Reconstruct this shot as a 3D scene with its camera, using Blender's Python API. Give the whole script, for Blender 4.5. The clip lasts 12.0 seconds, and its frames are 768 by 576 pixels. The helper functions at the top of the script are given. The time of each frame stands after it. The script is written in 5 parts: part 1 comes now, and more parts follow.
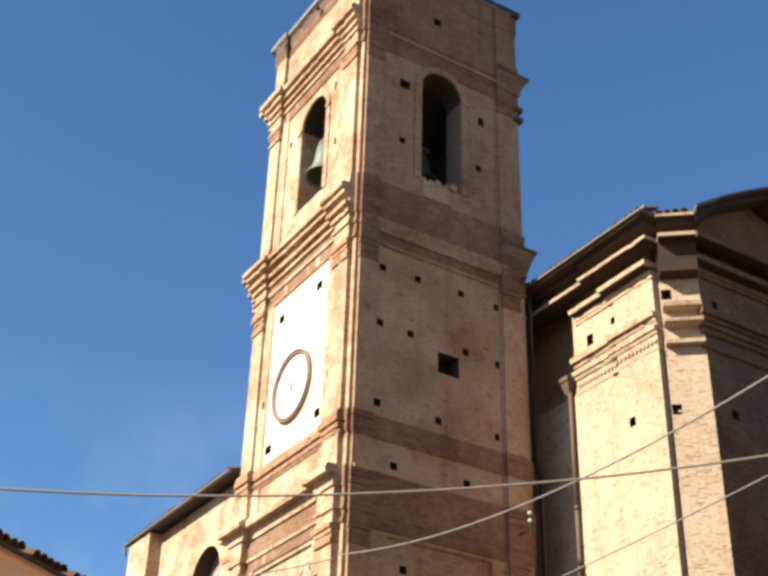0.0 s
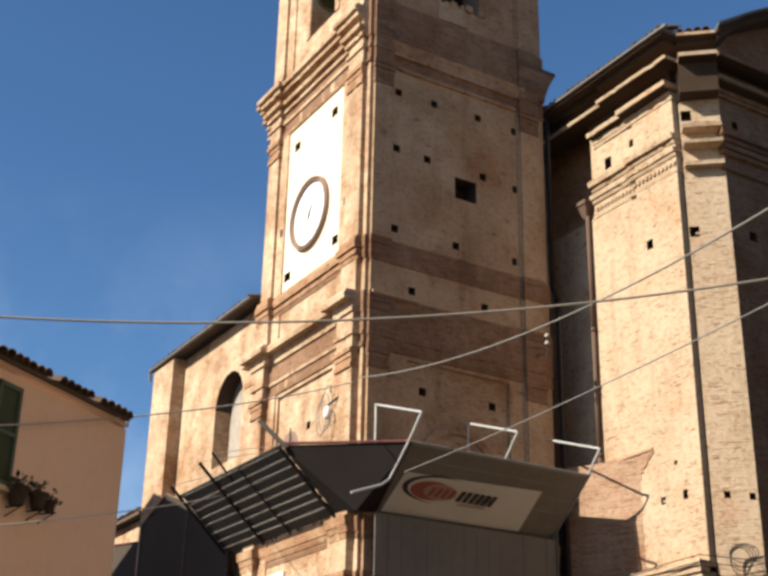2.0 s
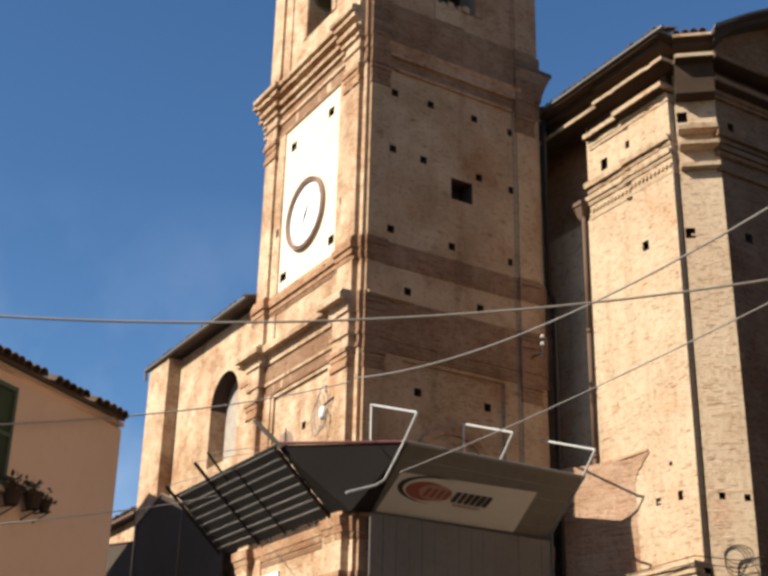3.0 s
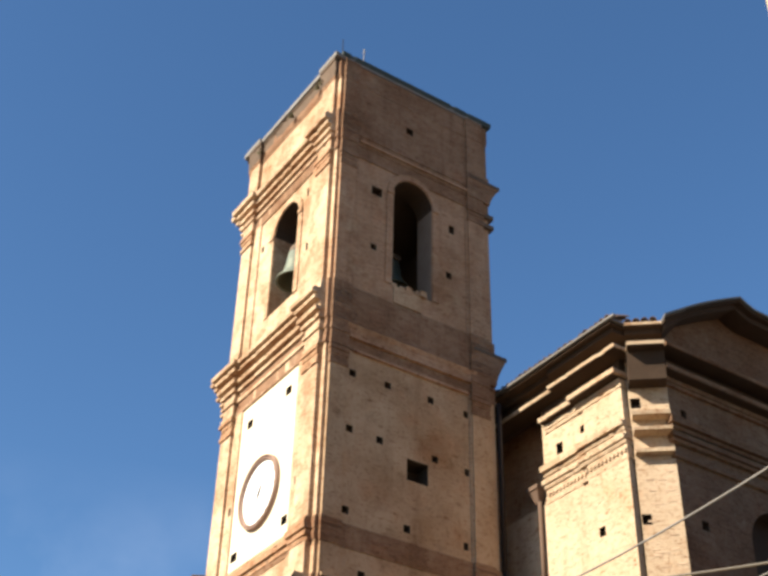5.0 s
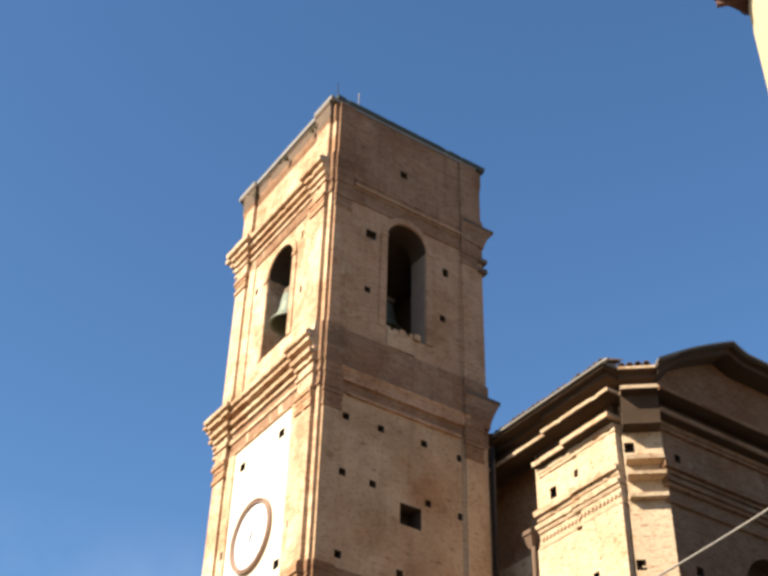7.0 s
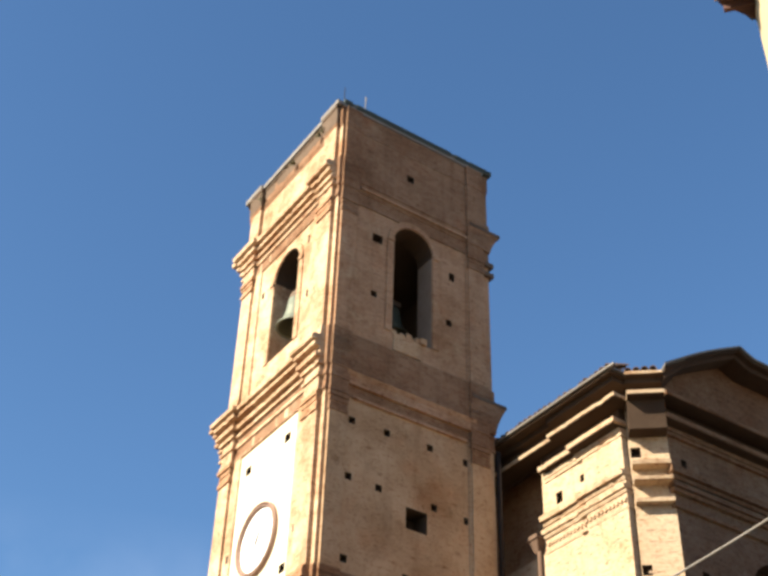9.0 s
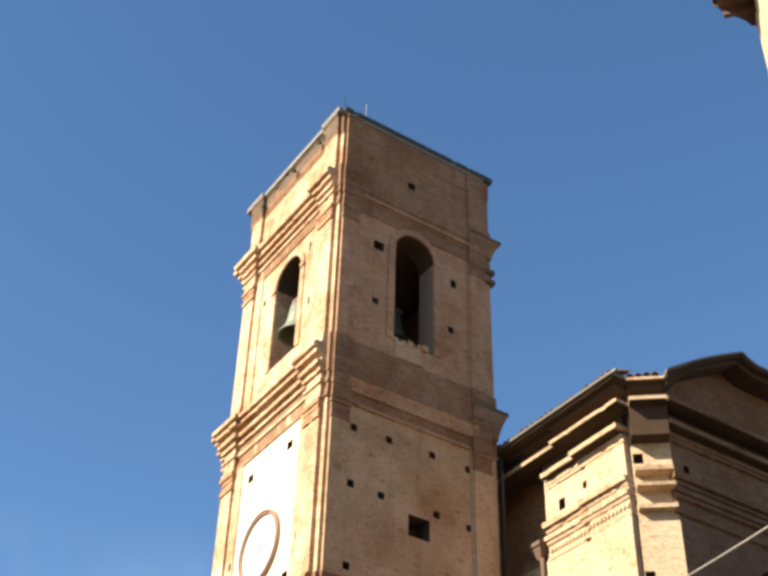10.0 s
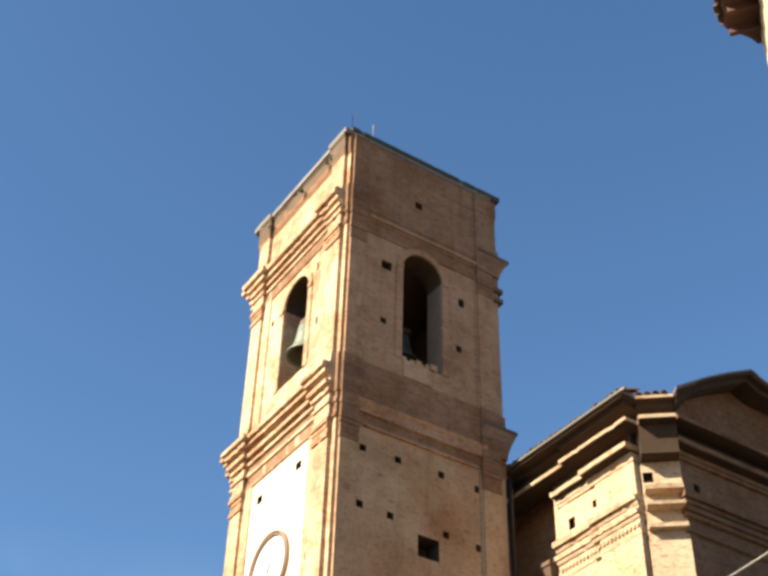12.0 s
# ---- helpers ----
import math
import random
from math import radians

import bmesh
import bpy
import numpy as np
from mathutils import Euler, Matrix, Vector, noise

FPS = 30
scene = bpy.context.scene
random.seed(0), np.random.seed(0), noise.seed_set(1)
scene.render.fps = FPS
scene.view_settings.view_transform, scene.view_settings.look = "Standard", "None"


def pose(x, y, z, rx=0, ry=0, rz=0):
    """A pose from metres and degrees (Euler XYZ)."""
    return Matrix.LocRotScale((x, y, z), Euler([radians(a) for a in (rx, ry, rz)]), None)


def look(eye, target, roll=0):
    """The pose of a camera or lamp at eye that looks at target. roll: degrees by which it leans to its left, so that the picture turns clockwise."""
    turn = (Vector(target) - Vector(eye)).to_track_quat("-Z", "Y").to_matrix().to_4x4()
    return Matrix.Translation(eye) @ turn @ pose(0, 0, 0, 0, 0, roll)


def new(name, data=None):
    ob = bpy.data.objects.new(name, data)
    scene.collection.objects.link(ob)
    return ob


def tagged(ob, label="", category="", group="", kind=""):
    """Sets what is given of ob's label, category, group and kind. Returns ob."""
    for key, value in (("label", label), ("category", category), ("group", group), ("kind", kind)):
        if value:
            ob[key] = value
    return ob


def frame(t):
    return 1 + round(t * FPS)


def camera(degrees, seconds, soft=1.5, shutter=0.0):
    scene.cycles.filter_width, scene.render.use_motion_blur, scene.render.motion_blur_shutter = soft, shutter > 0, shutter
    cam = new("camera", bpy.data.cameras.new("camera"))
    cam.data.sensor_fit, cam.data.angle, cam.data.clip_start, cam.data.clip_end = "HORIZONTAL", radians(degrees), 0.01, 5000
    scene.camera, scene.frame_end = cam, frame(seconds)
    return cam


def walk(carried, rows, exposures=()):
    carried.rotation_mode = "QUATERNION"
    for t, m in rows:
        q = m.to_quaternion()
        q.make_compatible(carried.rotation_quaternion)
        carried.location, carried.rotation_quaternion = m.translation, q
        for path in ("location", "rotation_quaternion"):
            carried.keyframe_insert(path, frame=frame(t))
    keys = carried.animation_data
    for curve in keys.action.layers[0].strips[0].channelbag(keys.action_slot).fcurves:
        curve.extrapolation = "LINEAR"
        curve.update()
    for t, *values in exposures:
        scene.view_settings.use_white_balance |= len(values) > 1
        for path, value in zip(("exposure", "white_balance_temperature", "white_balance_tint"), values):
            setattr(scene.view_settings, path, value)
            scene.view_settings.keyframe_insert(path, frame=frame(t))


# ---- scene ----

# ---------------- camera ----------------
EYE = (0.0, 0.0, 1.6)
cam = camera(34.2, 12.0, soft=3.3)
# seconds, heading, pitch up, lean
ROWS = [
    (0.0, -31.443, 31.251, 1.686), (0.5, -30.682, 30.724, 1.627), (1.0, -30.698, 29.845, 1.589),
    (1.5, -30.724, 26.071, 1.401), (2.0, -30.786, 23.276, 1.207), (2.5, -30.762, 21.564, 1.187),
    (3.0, -30.992, 23.295, 1.315), (3.5, -31.12, 27.798, 1.343), (3.7, -31.493, 28.181, 1.368),
    (5.3, -33.044, 36.864, 1.55), (5.5, -33.103, 36.849, 1.549), (6.0, -33.02, 37.892, 1.585),
    (6.5, -33.08, 37.758, 1.549), (7.0, -33.211, 38.109, 1.598), (9.0, -32.834, 38.291, 1.965),
    (9.5, -32.815, 38.374, 1.782), (10.0, -32.731, 38.612, 1.778), (10.5, -31.825, 38.948, 1.577),
    (11.0, -31.896, 38.747, 1.405), (11.5, -32.346, 39.267, 1.724), (12.0, -32.23, 39.502, 1.754),
]
walk(cam, [(t, pose(*EYE, 90 + p, 0, h) @ pose(0, 0, 0, 0, 0, r)) for t, h, p, r in ROWS], exposures=[(t, e, k, 10) for t, e, k in ((0.0, 1.54, 6450), (0.5, 1.36, 6500), (1.0, 1.23, 6500), (1.5, 1.18, 6450), (2.5, 1.17, 6400), (3.5, 1.11, 6450), (5.5, 1.68, 6780), (7.0, 1.76, 6880), (12.0, 1.82, 7200))])

# ---------------- world and sun ----------------
SUN_EL, SUN_AZ = 34.0, 2.7
world = bpy.data.worlds.new("sky")
scene.world = world
world.use_nodes = True
wn = world.node_tree.nodes
sky = wn.new("ShaderNodeTexSky")
sky.sky_type = "NISHITA"
sky.sun_disc = False
sky.sun_elevation = radians(SUN_EL)
sky.sun_rotation = radians(270.0 + SUN_AZ)
sky.air_density, sky.dust_density, sky.ozone_density = 1.0, 0.2, 4.0
wn["Background"].inputs["Strength"].default_value = 0.06
vivid = wn.new("ShaderNodeHueSaturation")
vivid.inputs["Saturation"].default_value = 1.13
world.node_tree.links.new(sky.outputs[0], vivid.inputs["Color"])
# a thin wisp of cloud low in the sky
wl = world.node_tree.links
coord = wn.new("ShaderNodeTexCoord")
wisp = wn.new("ShaderNodeTexNoise")
wisp.inputs["Scale"].default_value, wisp.inputs["Detail"].default_value = 9.0, 6.0
wl.new(coord.outputs["Generated"], wisp.inputs["Vector"])
sepw = wn.new("ShaderNodeSeparateXYZ")
wl.new(coord.outputs["Generated"], sepw.inputs[0])
low = wn.new("ShaderNodeMapRange")
low.inputs[1].default_value, low.inputs[2].default_value, low.inputs[3].default_value, low.inputs[4].default_value = 0.28, 0.46, 1.0, 0.0
wl.new(sepw.outputs[2], low.inputs[0])
thin = wn.new("ShaderNodeMapRange")
thin.inputs[1].default_value, thin.inputs[2].default_value, thin.inputs[4].default_value = 0.45, 0.75, 0.24
wl.new(wisp.outputs["Fac"], thin.inputs[0])
both = wn.new("ShaderNodeMath")
both.operation = "MULTIPLY"
wl.new(low.outputs[0], both.inputs[0])
wl.new(thin.outputs[0], both.inputs[1])
cloud = wn.new("ShaderNodeMix")
cloud.data_type = "RGBA"
wl.new(both.outputs[0], cloud.inputs[0])
wl.new(vivid.outputs[0], cloud.inputs[6])
cloud.inputs[7].default_value = (6.5, 7.2, 8.6, 1)
wl.new(cloud.outputs[2], wn["Background"].inputs["Color"])
to_sun = Vector((-math.cos(radians(SUN_AZ)) * math.cos(radians(SUN_EL)), math.sin(radians(SUN_AZ)) * math.cos(radians(SUN_EL)), math.sin(radians(SUN_EL))))
sun = new("sun", bpy.data.lights.new("sun", "SUN"))
sun.data.energy, sun.data.angle, sun.data.color = 4.55, radians(0.5), (1.0, 0.92, 0.79)
sun.matrix_world = look((-60, 0, 60), Vector((-60, 0, 60)) - to_sun)


# ---------------- materials ----------------
def node_mat(name):
    m = bpy.data.materials.new(name)
    m.use_nodes = True
    nt = m.node_tree
    return m, nt, nt.nodes["Principled BSDF"]


def noise_node(nt, vec, scale, detail=5.0, rough=0.6):
    n = nt.nodes.new("ShaderNodeTexNoise")
    n.inputs["Scale"].default_value, n.inputs["Detail"].default_value, n.inputs["Roughness"].default_value = scale, detail, rough
    nt.links.new(vec, n.inputs["Vector"])
    return n.outputs["Fac"]


def ramp(nt, fac, a, b):
    n = nt.nodes.new("ShaderNodeMapRange")
    n.inputs[1].default_value, n.inputs[2].default_value = a, b
    nt.links.new(fac, n.inputs[0])
    return n.outputs[0]


def mix(nt, fac, a, b, mode="MIX"):
    n = nt.nodes.new("ShaderNodeMix")
    n.data_type, n.blend_type = "RGBA", mode
    for sock, v in ((n.inputs[0], fac), (n.inputs[6], a), (n.inputs[7], b)):
        if isinstance(v, (int, float)):
            sock.default_value = v
        elif isinstance(v, tuple):
            sock.default_value = (*v, 1)
        else:
            nt.links.new(v, sock)
    return n.outputs[2]


def bump(nt, bsdf, height, strength, distance):
    n = nt.nodes.new("ShaderNodeBump")
    n.inputs["Strength"].default_value, n.inputs["Distance"].default_value = strength, distance
    nt.links.new(height, n.inputs["Height"])
    nt.links.new(n.outputs[0], bsdf.inputs["Normal"])


def position(nt):
    return nt.nodes.new("ShaderNodeNewGeometry").outputs["Position"]


def stretched(nt, vec, sx, sy, sz):
    n = nt.nodes.new("ShaderNodeMapping")
    n.inputs["Scale"].default_value = (sx, sy, sz)
    nt.links.new(vec, n.inputs["Vector"])
    return n.outputs[0]


def masonry(name, brick_a, brick_b, mortar, render_col, cover, relief=0.6, blotch=0.75, pit=0.7):
    """Old brickwork with a worn coat of lime; cover is the share that still carries the coat."""
    brick_a, brick_b, mortar, render_col = (tuple(f * v for v, f in zip(c, (0.66, 0.62, 0.575))) for c in (brick_a, brick_b, mortar, render_col))
    m, nt, bsdf = node_mat(name)
    pos = position(nt)
    sep = nt.nodes.new("ShaderNodeSeparateXYZ")
    nt.links.new(pos, sep.inputs[0])
    add = nt.nodes.new("ShaderNodeMath")
    nt.links.new(sep.outputs[0], add.inputs[0])
    nt.links.new(sep.outputs[1], add.inputs[1])
    com = nt.nodes.new("ShaderNodeCombineXYZ")
    nt.links.new(add.outputs[0], com.inputs[0])
    nt.links.new(sep.outputs[2], com.inputs[1])
    warp = nt.nodes.new("ShaderNodeVectorMath")
    warp.operation = "MULTIPLY_ADD"
    wob = nt.nodes.new("ShaderNodeTexNoise")
    wob.inputs["Scale"].default_value = 2.5
    nt.links.new(pos, wob.inputs["Vector"])
    nt.links.new(wob.outputs["Color"], warp.inputs[0])
    warp.inputs[1].default_value = (0.04, 0.04, 0.0)
    nt.links.new(com.outputs[0], warp.inputs[2])
    b = nt.nodes.new("ShaderNodeTexBrick")
    nt.links.new(warp.outputs[0], b.inputs["Vector"])
    b.inputs["Scale"].default_value = 1.0
    b.inputs["Brick Width"].default_value, b.inputs["Row Height"].default_value = 0.29, 0.075
    b.inputs["Mortar Size"].default_value, b.inputs["Mortar Smooth"].default_value = 0.009, 0.3
    b.inputs["Bias"].default_value = 0.0
    b.inputs["Color1"].default_value, b.inputs["Color2"].default_value, b.inputs["Mortar"].default_value = (*brick_a, 1), (*brick_b, 1), (*mortar, 1)
    big = noise_node(nt, pos, 0.55, 6.0, 0.65)
    fine = noise_node(nt, pos, 9.0, 6.0, 0.72)
    pits = noise_node(nt, stretched(nt, pos, 0.7, 0.7, 4.2), 4.0, 5.0, 0.65)
    rosy = noise_node(nt, pos, 0.9, 4.0, 0.6)
    gaps = noise_node(nt, stretched(nt, pos, 1.0, 1.0, 6.5), 5.5, 3.0, 0.55)
    streak = noise_node(nt, stretched(nt, pos, 2.4, 2.4, 0.22), 1.0, 5.0, 0.6)
    coat = noise_node(nt, pos, 1.3, 8.0, 0.7)
    col = mix(nt, ramp(nt, coat, 1.02 - cover - 0.06, 1.02 - cover + 0.06), b.outputs["Color"], render_col)
    col = mix(nt, ramp(nt, rosy, 0.54, 0.72), col, mix(nt, 0.5, col, (0.97, 0.72, 0.58), "MULTIPLY"))
    col = mix(nt, ramp(nt, big, 0.42, 0.72), col, mix(nt, blotch, col, (0.55, 0.42, 0.3), "MULTIPLY"))
    col = mix(nt, ramp(nt, fine, 0.53, 0.66), col, mix(nt, 0.6, col, (0.5, 0.34, 0.22), "MULTIPLY"))
    col = mix(nt, ramp(nt, pits, 0.58, 0.68), col, mix(nt, pit, col, (0.5, 0.32, 0.2), "MULTIPLY"))
    lost = nt.nodes.new("ShaderNodeMath")
    lost.operation = "MULTIPLY"
    nt.links.new(ramp(nt, gaps, 0.60, 0.66), lost.inputs[0])
    nt.links.new(ramp(nt, big, 0.40, 0.56), lost.inputs[1])
    col = mix(nt, lost.outputs[0], col, mix(nt, pit, col, (0.36, 0.2, 0.11), "MULTIPLY"))
    col = mix(nt, ramp(nt, streak, 0.55, 0.78), col, mix(nt, 0.5, col, (0.42, 0.32, 0.24), "MULTIPLY"))
    nt.links.new(col, bsdf.inputs["Base Color"])
    bsdf.inputs["Roughness"].default_value, bsdf.inputs["Specular IOR Level"].default_value = 0.92, 0.15
    h = nt.nodes.new("ShaderNodeMath")
    h.operation = "MULTIPLY_ADD"
    nt.links.new(b.outputs["Fac"], h.inputs[0])
    h.inputs[1].default_value = -0.5
    nt.links.new(fine, h.inputs[2])
    bump(nt, bsdf, h.outputs[0], relief, 0.03)
    return m


def plain(name, col, rough=0.7, metal=0.0, vary=0.35, scale=3.0, relief=0.2, dist=0.01, random_tint=0.0, dark=(0.5, 0.45, 0.4)):
    m, nt, bsdf = node_mat(name)
    pos = position(nt)
    big, fine = noise_node(nt, pos, scale * 0.35), noise_node(nt, pos, scale * 4, 6.0, 0.7)
    c = mix(nt, ramp(nt, big, 0.35, 0.75), col, tuple(a * (1 - vary * (1 - d)) for a, d in zip(col, dark)))
    c = mix(nt, ramp(nt, fine, 0.5, 0.8), c, mix(nt, vary, c, dark, "MULTIPLY"))
    if random_tint:
        info = nt.nodes.new("ShaderNodeObjectInfo")
        c = mix(nt, ramp(nt, info.outputs["Random"], 0.0, 1.0 / random_tint), c, mix(nt, 0.8, c, (0.45, 0.38, 0.33), "MULTIPLY"))
    nt.links.new(c, bsdf.inputs["Base Color"])
    bsdf.inputs["Roughness"].default_value, bsdf.inputs["Metallic"].default_value = rough, metal
    bsdf.inputs["Specular IOR Level"].default_value = 0.5 if rough < 0.6 else 0.12
    bump(nt, bsdf, fine, relief, dist)
    return m


BRICK = masonry("warm_brick", (0.62, 0.44, 0.29), (0.50, 0.32, 0.20), (0.62, 0.50, 0.36), (0.76, 0.61, 0.44), 0.54)
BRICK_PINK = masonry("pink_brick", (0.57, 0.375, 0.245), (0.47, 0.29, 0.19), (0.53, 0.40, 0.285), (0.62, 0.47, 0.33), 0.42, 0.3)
BRICK_PALE = masonry("pale_brick", (0.62, 0.45, 0.29), (0.50, 0.32, 0.20), (0.58, 0.46, 0.33), (0.70, 0.565, 0.41), 0.66, 0.9, 0.35, 0.9)
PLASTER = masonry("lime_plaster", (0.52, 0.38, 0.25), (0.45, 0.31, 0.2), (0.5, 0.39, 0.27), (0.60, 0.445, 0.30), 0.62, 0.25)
CLOCK_PLASTER = plain("pale_clock_plaster", (0.61, 0.54, 0.415), 0.9, 0, 0.35, 1.5, 0.2, 0.01, dark=(0.8, 0.65, 0.5))
MOULD = masonry("moulded_brick", (0.54, 0.33, 0.20), (0.44, 0.25, 0.15), (0.52, 0.40, 0.27), (0.60, 0.45, 0.30), 0.44, 0.5)
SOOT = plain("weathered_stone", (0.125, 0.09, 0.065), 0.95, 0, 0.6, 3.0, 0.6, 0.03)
# Near-black brown: paints shade into holes and belfry; also the pots' colour
DARK = plain("cavity_shade_brown", (0.06, 0.042, 0.03), 0.95, 0, 0.4, 3.0, 0.3, 0.02)
TILE = plain("terracotta_tile", (0.15, 0.105, 0.08), 0.9, 0, 0.6, 5.0, 0.4, 0.01, random_tint=0.8)
LEAD = plain("grey_lead_flashing", (0.17, 0.16, 0.145), 0.6, 0.3, 0.4, 4.0, 0.2)
LIP = plain("pale_grey_coping_stone", (0.2, 0.19, 0.175), 0.85, 0, 0.5, 4.0, 0.4)
GREYWALL = plain("grey_cement_infill", (0.36, 0.32, 0.27), 0.95, 0, 0.6, 1.6, 0.4)
COPPER = plain("dull_green_copper_edge", (0.055, 0.066, 0.058), 0.7, 0.2, 0.4, 4.0, 0.2)
GREYJAMB = plain("grey_lime_wash", (0.20, 0.158, 0.125), 0.95, 0, 0.5, 2.0, 0.3)
BRONZE = plain("verdigris_bronze", (0.17, 0.19, 0.15), 0.6, 0.5, 0.4, 5.0, 0.2)
WOOD = plain("grey_oak", (0.16, 0.12, 0.09), 0.85, 0, 0.5, 6.0, 0.4)
ENAMEL = plain("white_enamel", (0.82, 0.80, 0.76), 0.5, 0, 0.1, 3.0, 0.05)
RIM = plain("rosy_terracotta_ring", (0.26, 0.175, 0.135), 0.85, 0, 0.3, 5.0, 0.2)
BLACK = plain("black_iron", (0.03, 0.028, 0.026), 0.6, 0.4, 0.3, 8.0, 0.2)
RUSTY = plain("rust_brown_downpipe", (0.022, 0.015, 0.012), 0.8, 0.0, 0.4, 5.0, 0.2)
PIPE = plain("weathered_brown_pipe", (0.12, 0.078, 0.055), 0.8, 0, 0.4, 5.0, 0.2)
LOOSE_BRICK = plain("worn_loose_brick", (0.52, 0.385, 0.265), 0.95, 0, 0.5, 6.0, 0.5, random_tint=0.7)
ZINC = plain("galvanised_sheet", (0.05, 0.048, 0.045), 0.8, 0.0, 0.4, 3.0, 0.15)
TUBE = plain("galvanised_tube", (0.45, 0.45, 0.43), 0.5, 0.3, 0.3, 8.0, 0.1)
# Dark colour of the two sheets that stand in for wall shadows
SHADOW_GREY = plain("shadow_grey", (0.07, 0.056, 0.043), 1.0, 0, 0.35, 1.2, 0.15)
EAVES = plain("dark_brown_eaves_board", (0.10, 0.055, 0.045), 0.85, 0, 0.4, 4.0, 0.2)
REDDISH = plain("dark_red_board", (0.12, 0.045, 0.04), 0.8, 0, 0.4, 2.0, 0.15)
BANNER = plain("off_white_banner", (0.53, 0.50, 0.44), 0.6, 0, 0.2, 2.0, 0.05)
# Brick darkened to carry the shade on the transept's south side
SHADED_BRICK = masonry("shaded_brick", (0.32, 0.20, 0.125), (0.25, 0.145, 0.09), (0.30, 0.23, 0.16), (0.36, 0.27, 0.19), 0.4, 0.9)
RAW_BRICK = masonry("bare_worn_brick", (0.62, 0.43, 0.31), (0.48, 0.31, 0.215), (0.62, 0.50, 0.36), (0.70, 0.56, 0.40), 0.36, 1.2)
B_RED = plain("banner_red", (0.26, 0.085, 0.065), 0.6, 0, 0.2, 4.0, 0.05)
B_PINK = plain("banner_pink", (0.34, 0.20, 0.17), 0.7, 0, 0.2, 4.0, 0.05)
B_DARK = plain("banner_dark", (0.05, 0.035, 0.03), 0.6, 0, 0.2, 4.0, 0.05)
OCHRE = plain("ochre_house_plaster", (0.72, 0.50, 0.36), 0.92, 0, 0.3, 0.8, 0.15, 0.01, dark=(0.75, 0.65, 0.55))
CREAM = plain("cream_house_plaster", (0.50, 0.40, 0.25), 0.92, 0, 0.25, 0.8, 0.15)
SHUTTER = plain("dark_green_shutter", (0.085, 0.105, 0.075), 0.6, 0, 0.3, 5.0, 0.1)
CABLE_PALE = plain("pale_grey_cable", (0.42, 0.40, 0.36), 0.6, 0, 0.3, 8.0, 0.1)
CABLE = plain("grey_cable", (0.20, 0.185, 0.165), 0.6, 0, 0.3, 8.0, 0.1)
PLANT = plain("dry_plant", (0.08, 0.075, 0.04), 0.8, 0, 0.4, 8.0, 0.3)
STONE_GROUND = plain("grey_paving", (0.11, 0.10, 0.09), 0.9, 0, 0.4, 0.5, 0.3, 0.02)
DARK_BRICK = masonry("dark_brown_brick", (0.38, 0.235, 0.15), (0.30, 0.175, 0.11), (0.34, 0.255, 0.18), (0.39, 0.275, 0.185), 0.4, 0.3)
BOARD = plain("grey_brown_board", (0.175, 0.155, 0.13), 0.95, 0, 0.4, 1.5, 0.15)
# Near-black so that the corner board looks unlit where low sun grazes it
BLACKBOARD = plain("unlit_black_board", (0.022, 0.018, 0.016), 0.98, 0, 0.4, 1.5, 0.15)
# Near-black brown: the shade under the eaves, put into the colour
EAVES_SHADE = plain("eaves_shade", (0.062, 0.041, 0.028), 0.95, 0, 0.5, 3.0, 0.4, 0.02)
PITCH = plain("pitch_brown_board", (0.115, 0.096, 0.08), 0.95, 0, 0.4, 2.0, 0.2)
WHITE = plain("white_lacquer", (0.62, 0.61, 0.57), 0.4, 0, 0.1, 5.0, 0.05)


# ---------------- mesh helpers ----------------
def box(bm, x0, y0, z0, x1, y1, z1):
    vs = [bm.verts.new((x, y, z)) for z in (z0, z1) for x, y in ((x0, y0), (x1, y0), (x1, y1), (x0, y1))]
    for f in ((3, 2, 1, 0), (4, 5, 6, 7), (0, 1, 5, 4), (1, 2, 6, 5), (2, 3, 7, 6), (3, 0, 4, 7)):
        bm.faces.new([vs[i] for i in f])
    return vs


def taper(bm, r0, z0, r1, z1):
    """A block whose rectangle (x0, y0, x1, y1) changes from r0 at z0 to r1 at z1."""
    vs = [bm.verts.new((x, y, z)) for r, z in ((r0, z0), (r1, z1)) for x, y in ((r[0], r[1]), (r[2], r[1]), (r[2], r[3]), (r[0], r[3]))]
    for f in ((3, 2, 1, 0), (4, 5, 6, 7), (0, 1, 5, 4), (1, 2, 6, 5), (2, 3, 7, 6), (3, 0, 4, 7)):
        bm.faces.new([vs[i] for i in f])


def rod(bm, a, b, r, n=8, r1=None):
    a, b = Vector(a), Vector(b)
    q = (b - a).to_track_quat("Z", "Y").to_matrix()
    rings = []
    for c, rr in ((a, r), (b, r if r1 is None else r1)):
        rings.append([bm.verts.new(c + q @ Vector((rr * math.cos(2 * math.pi * i / n), rr * math.sin(2 * math.pi * i / n), 0))) for i in range(n)])
    for i in range(n):
        bm.faces.new((rings[0][i], rings[0][(i + 1) % n], rings[1][(i + 1) % n], rings[1][i]))
    bm.faces.new(rings[0][::-1])
    bm.faces.new(rings[1])


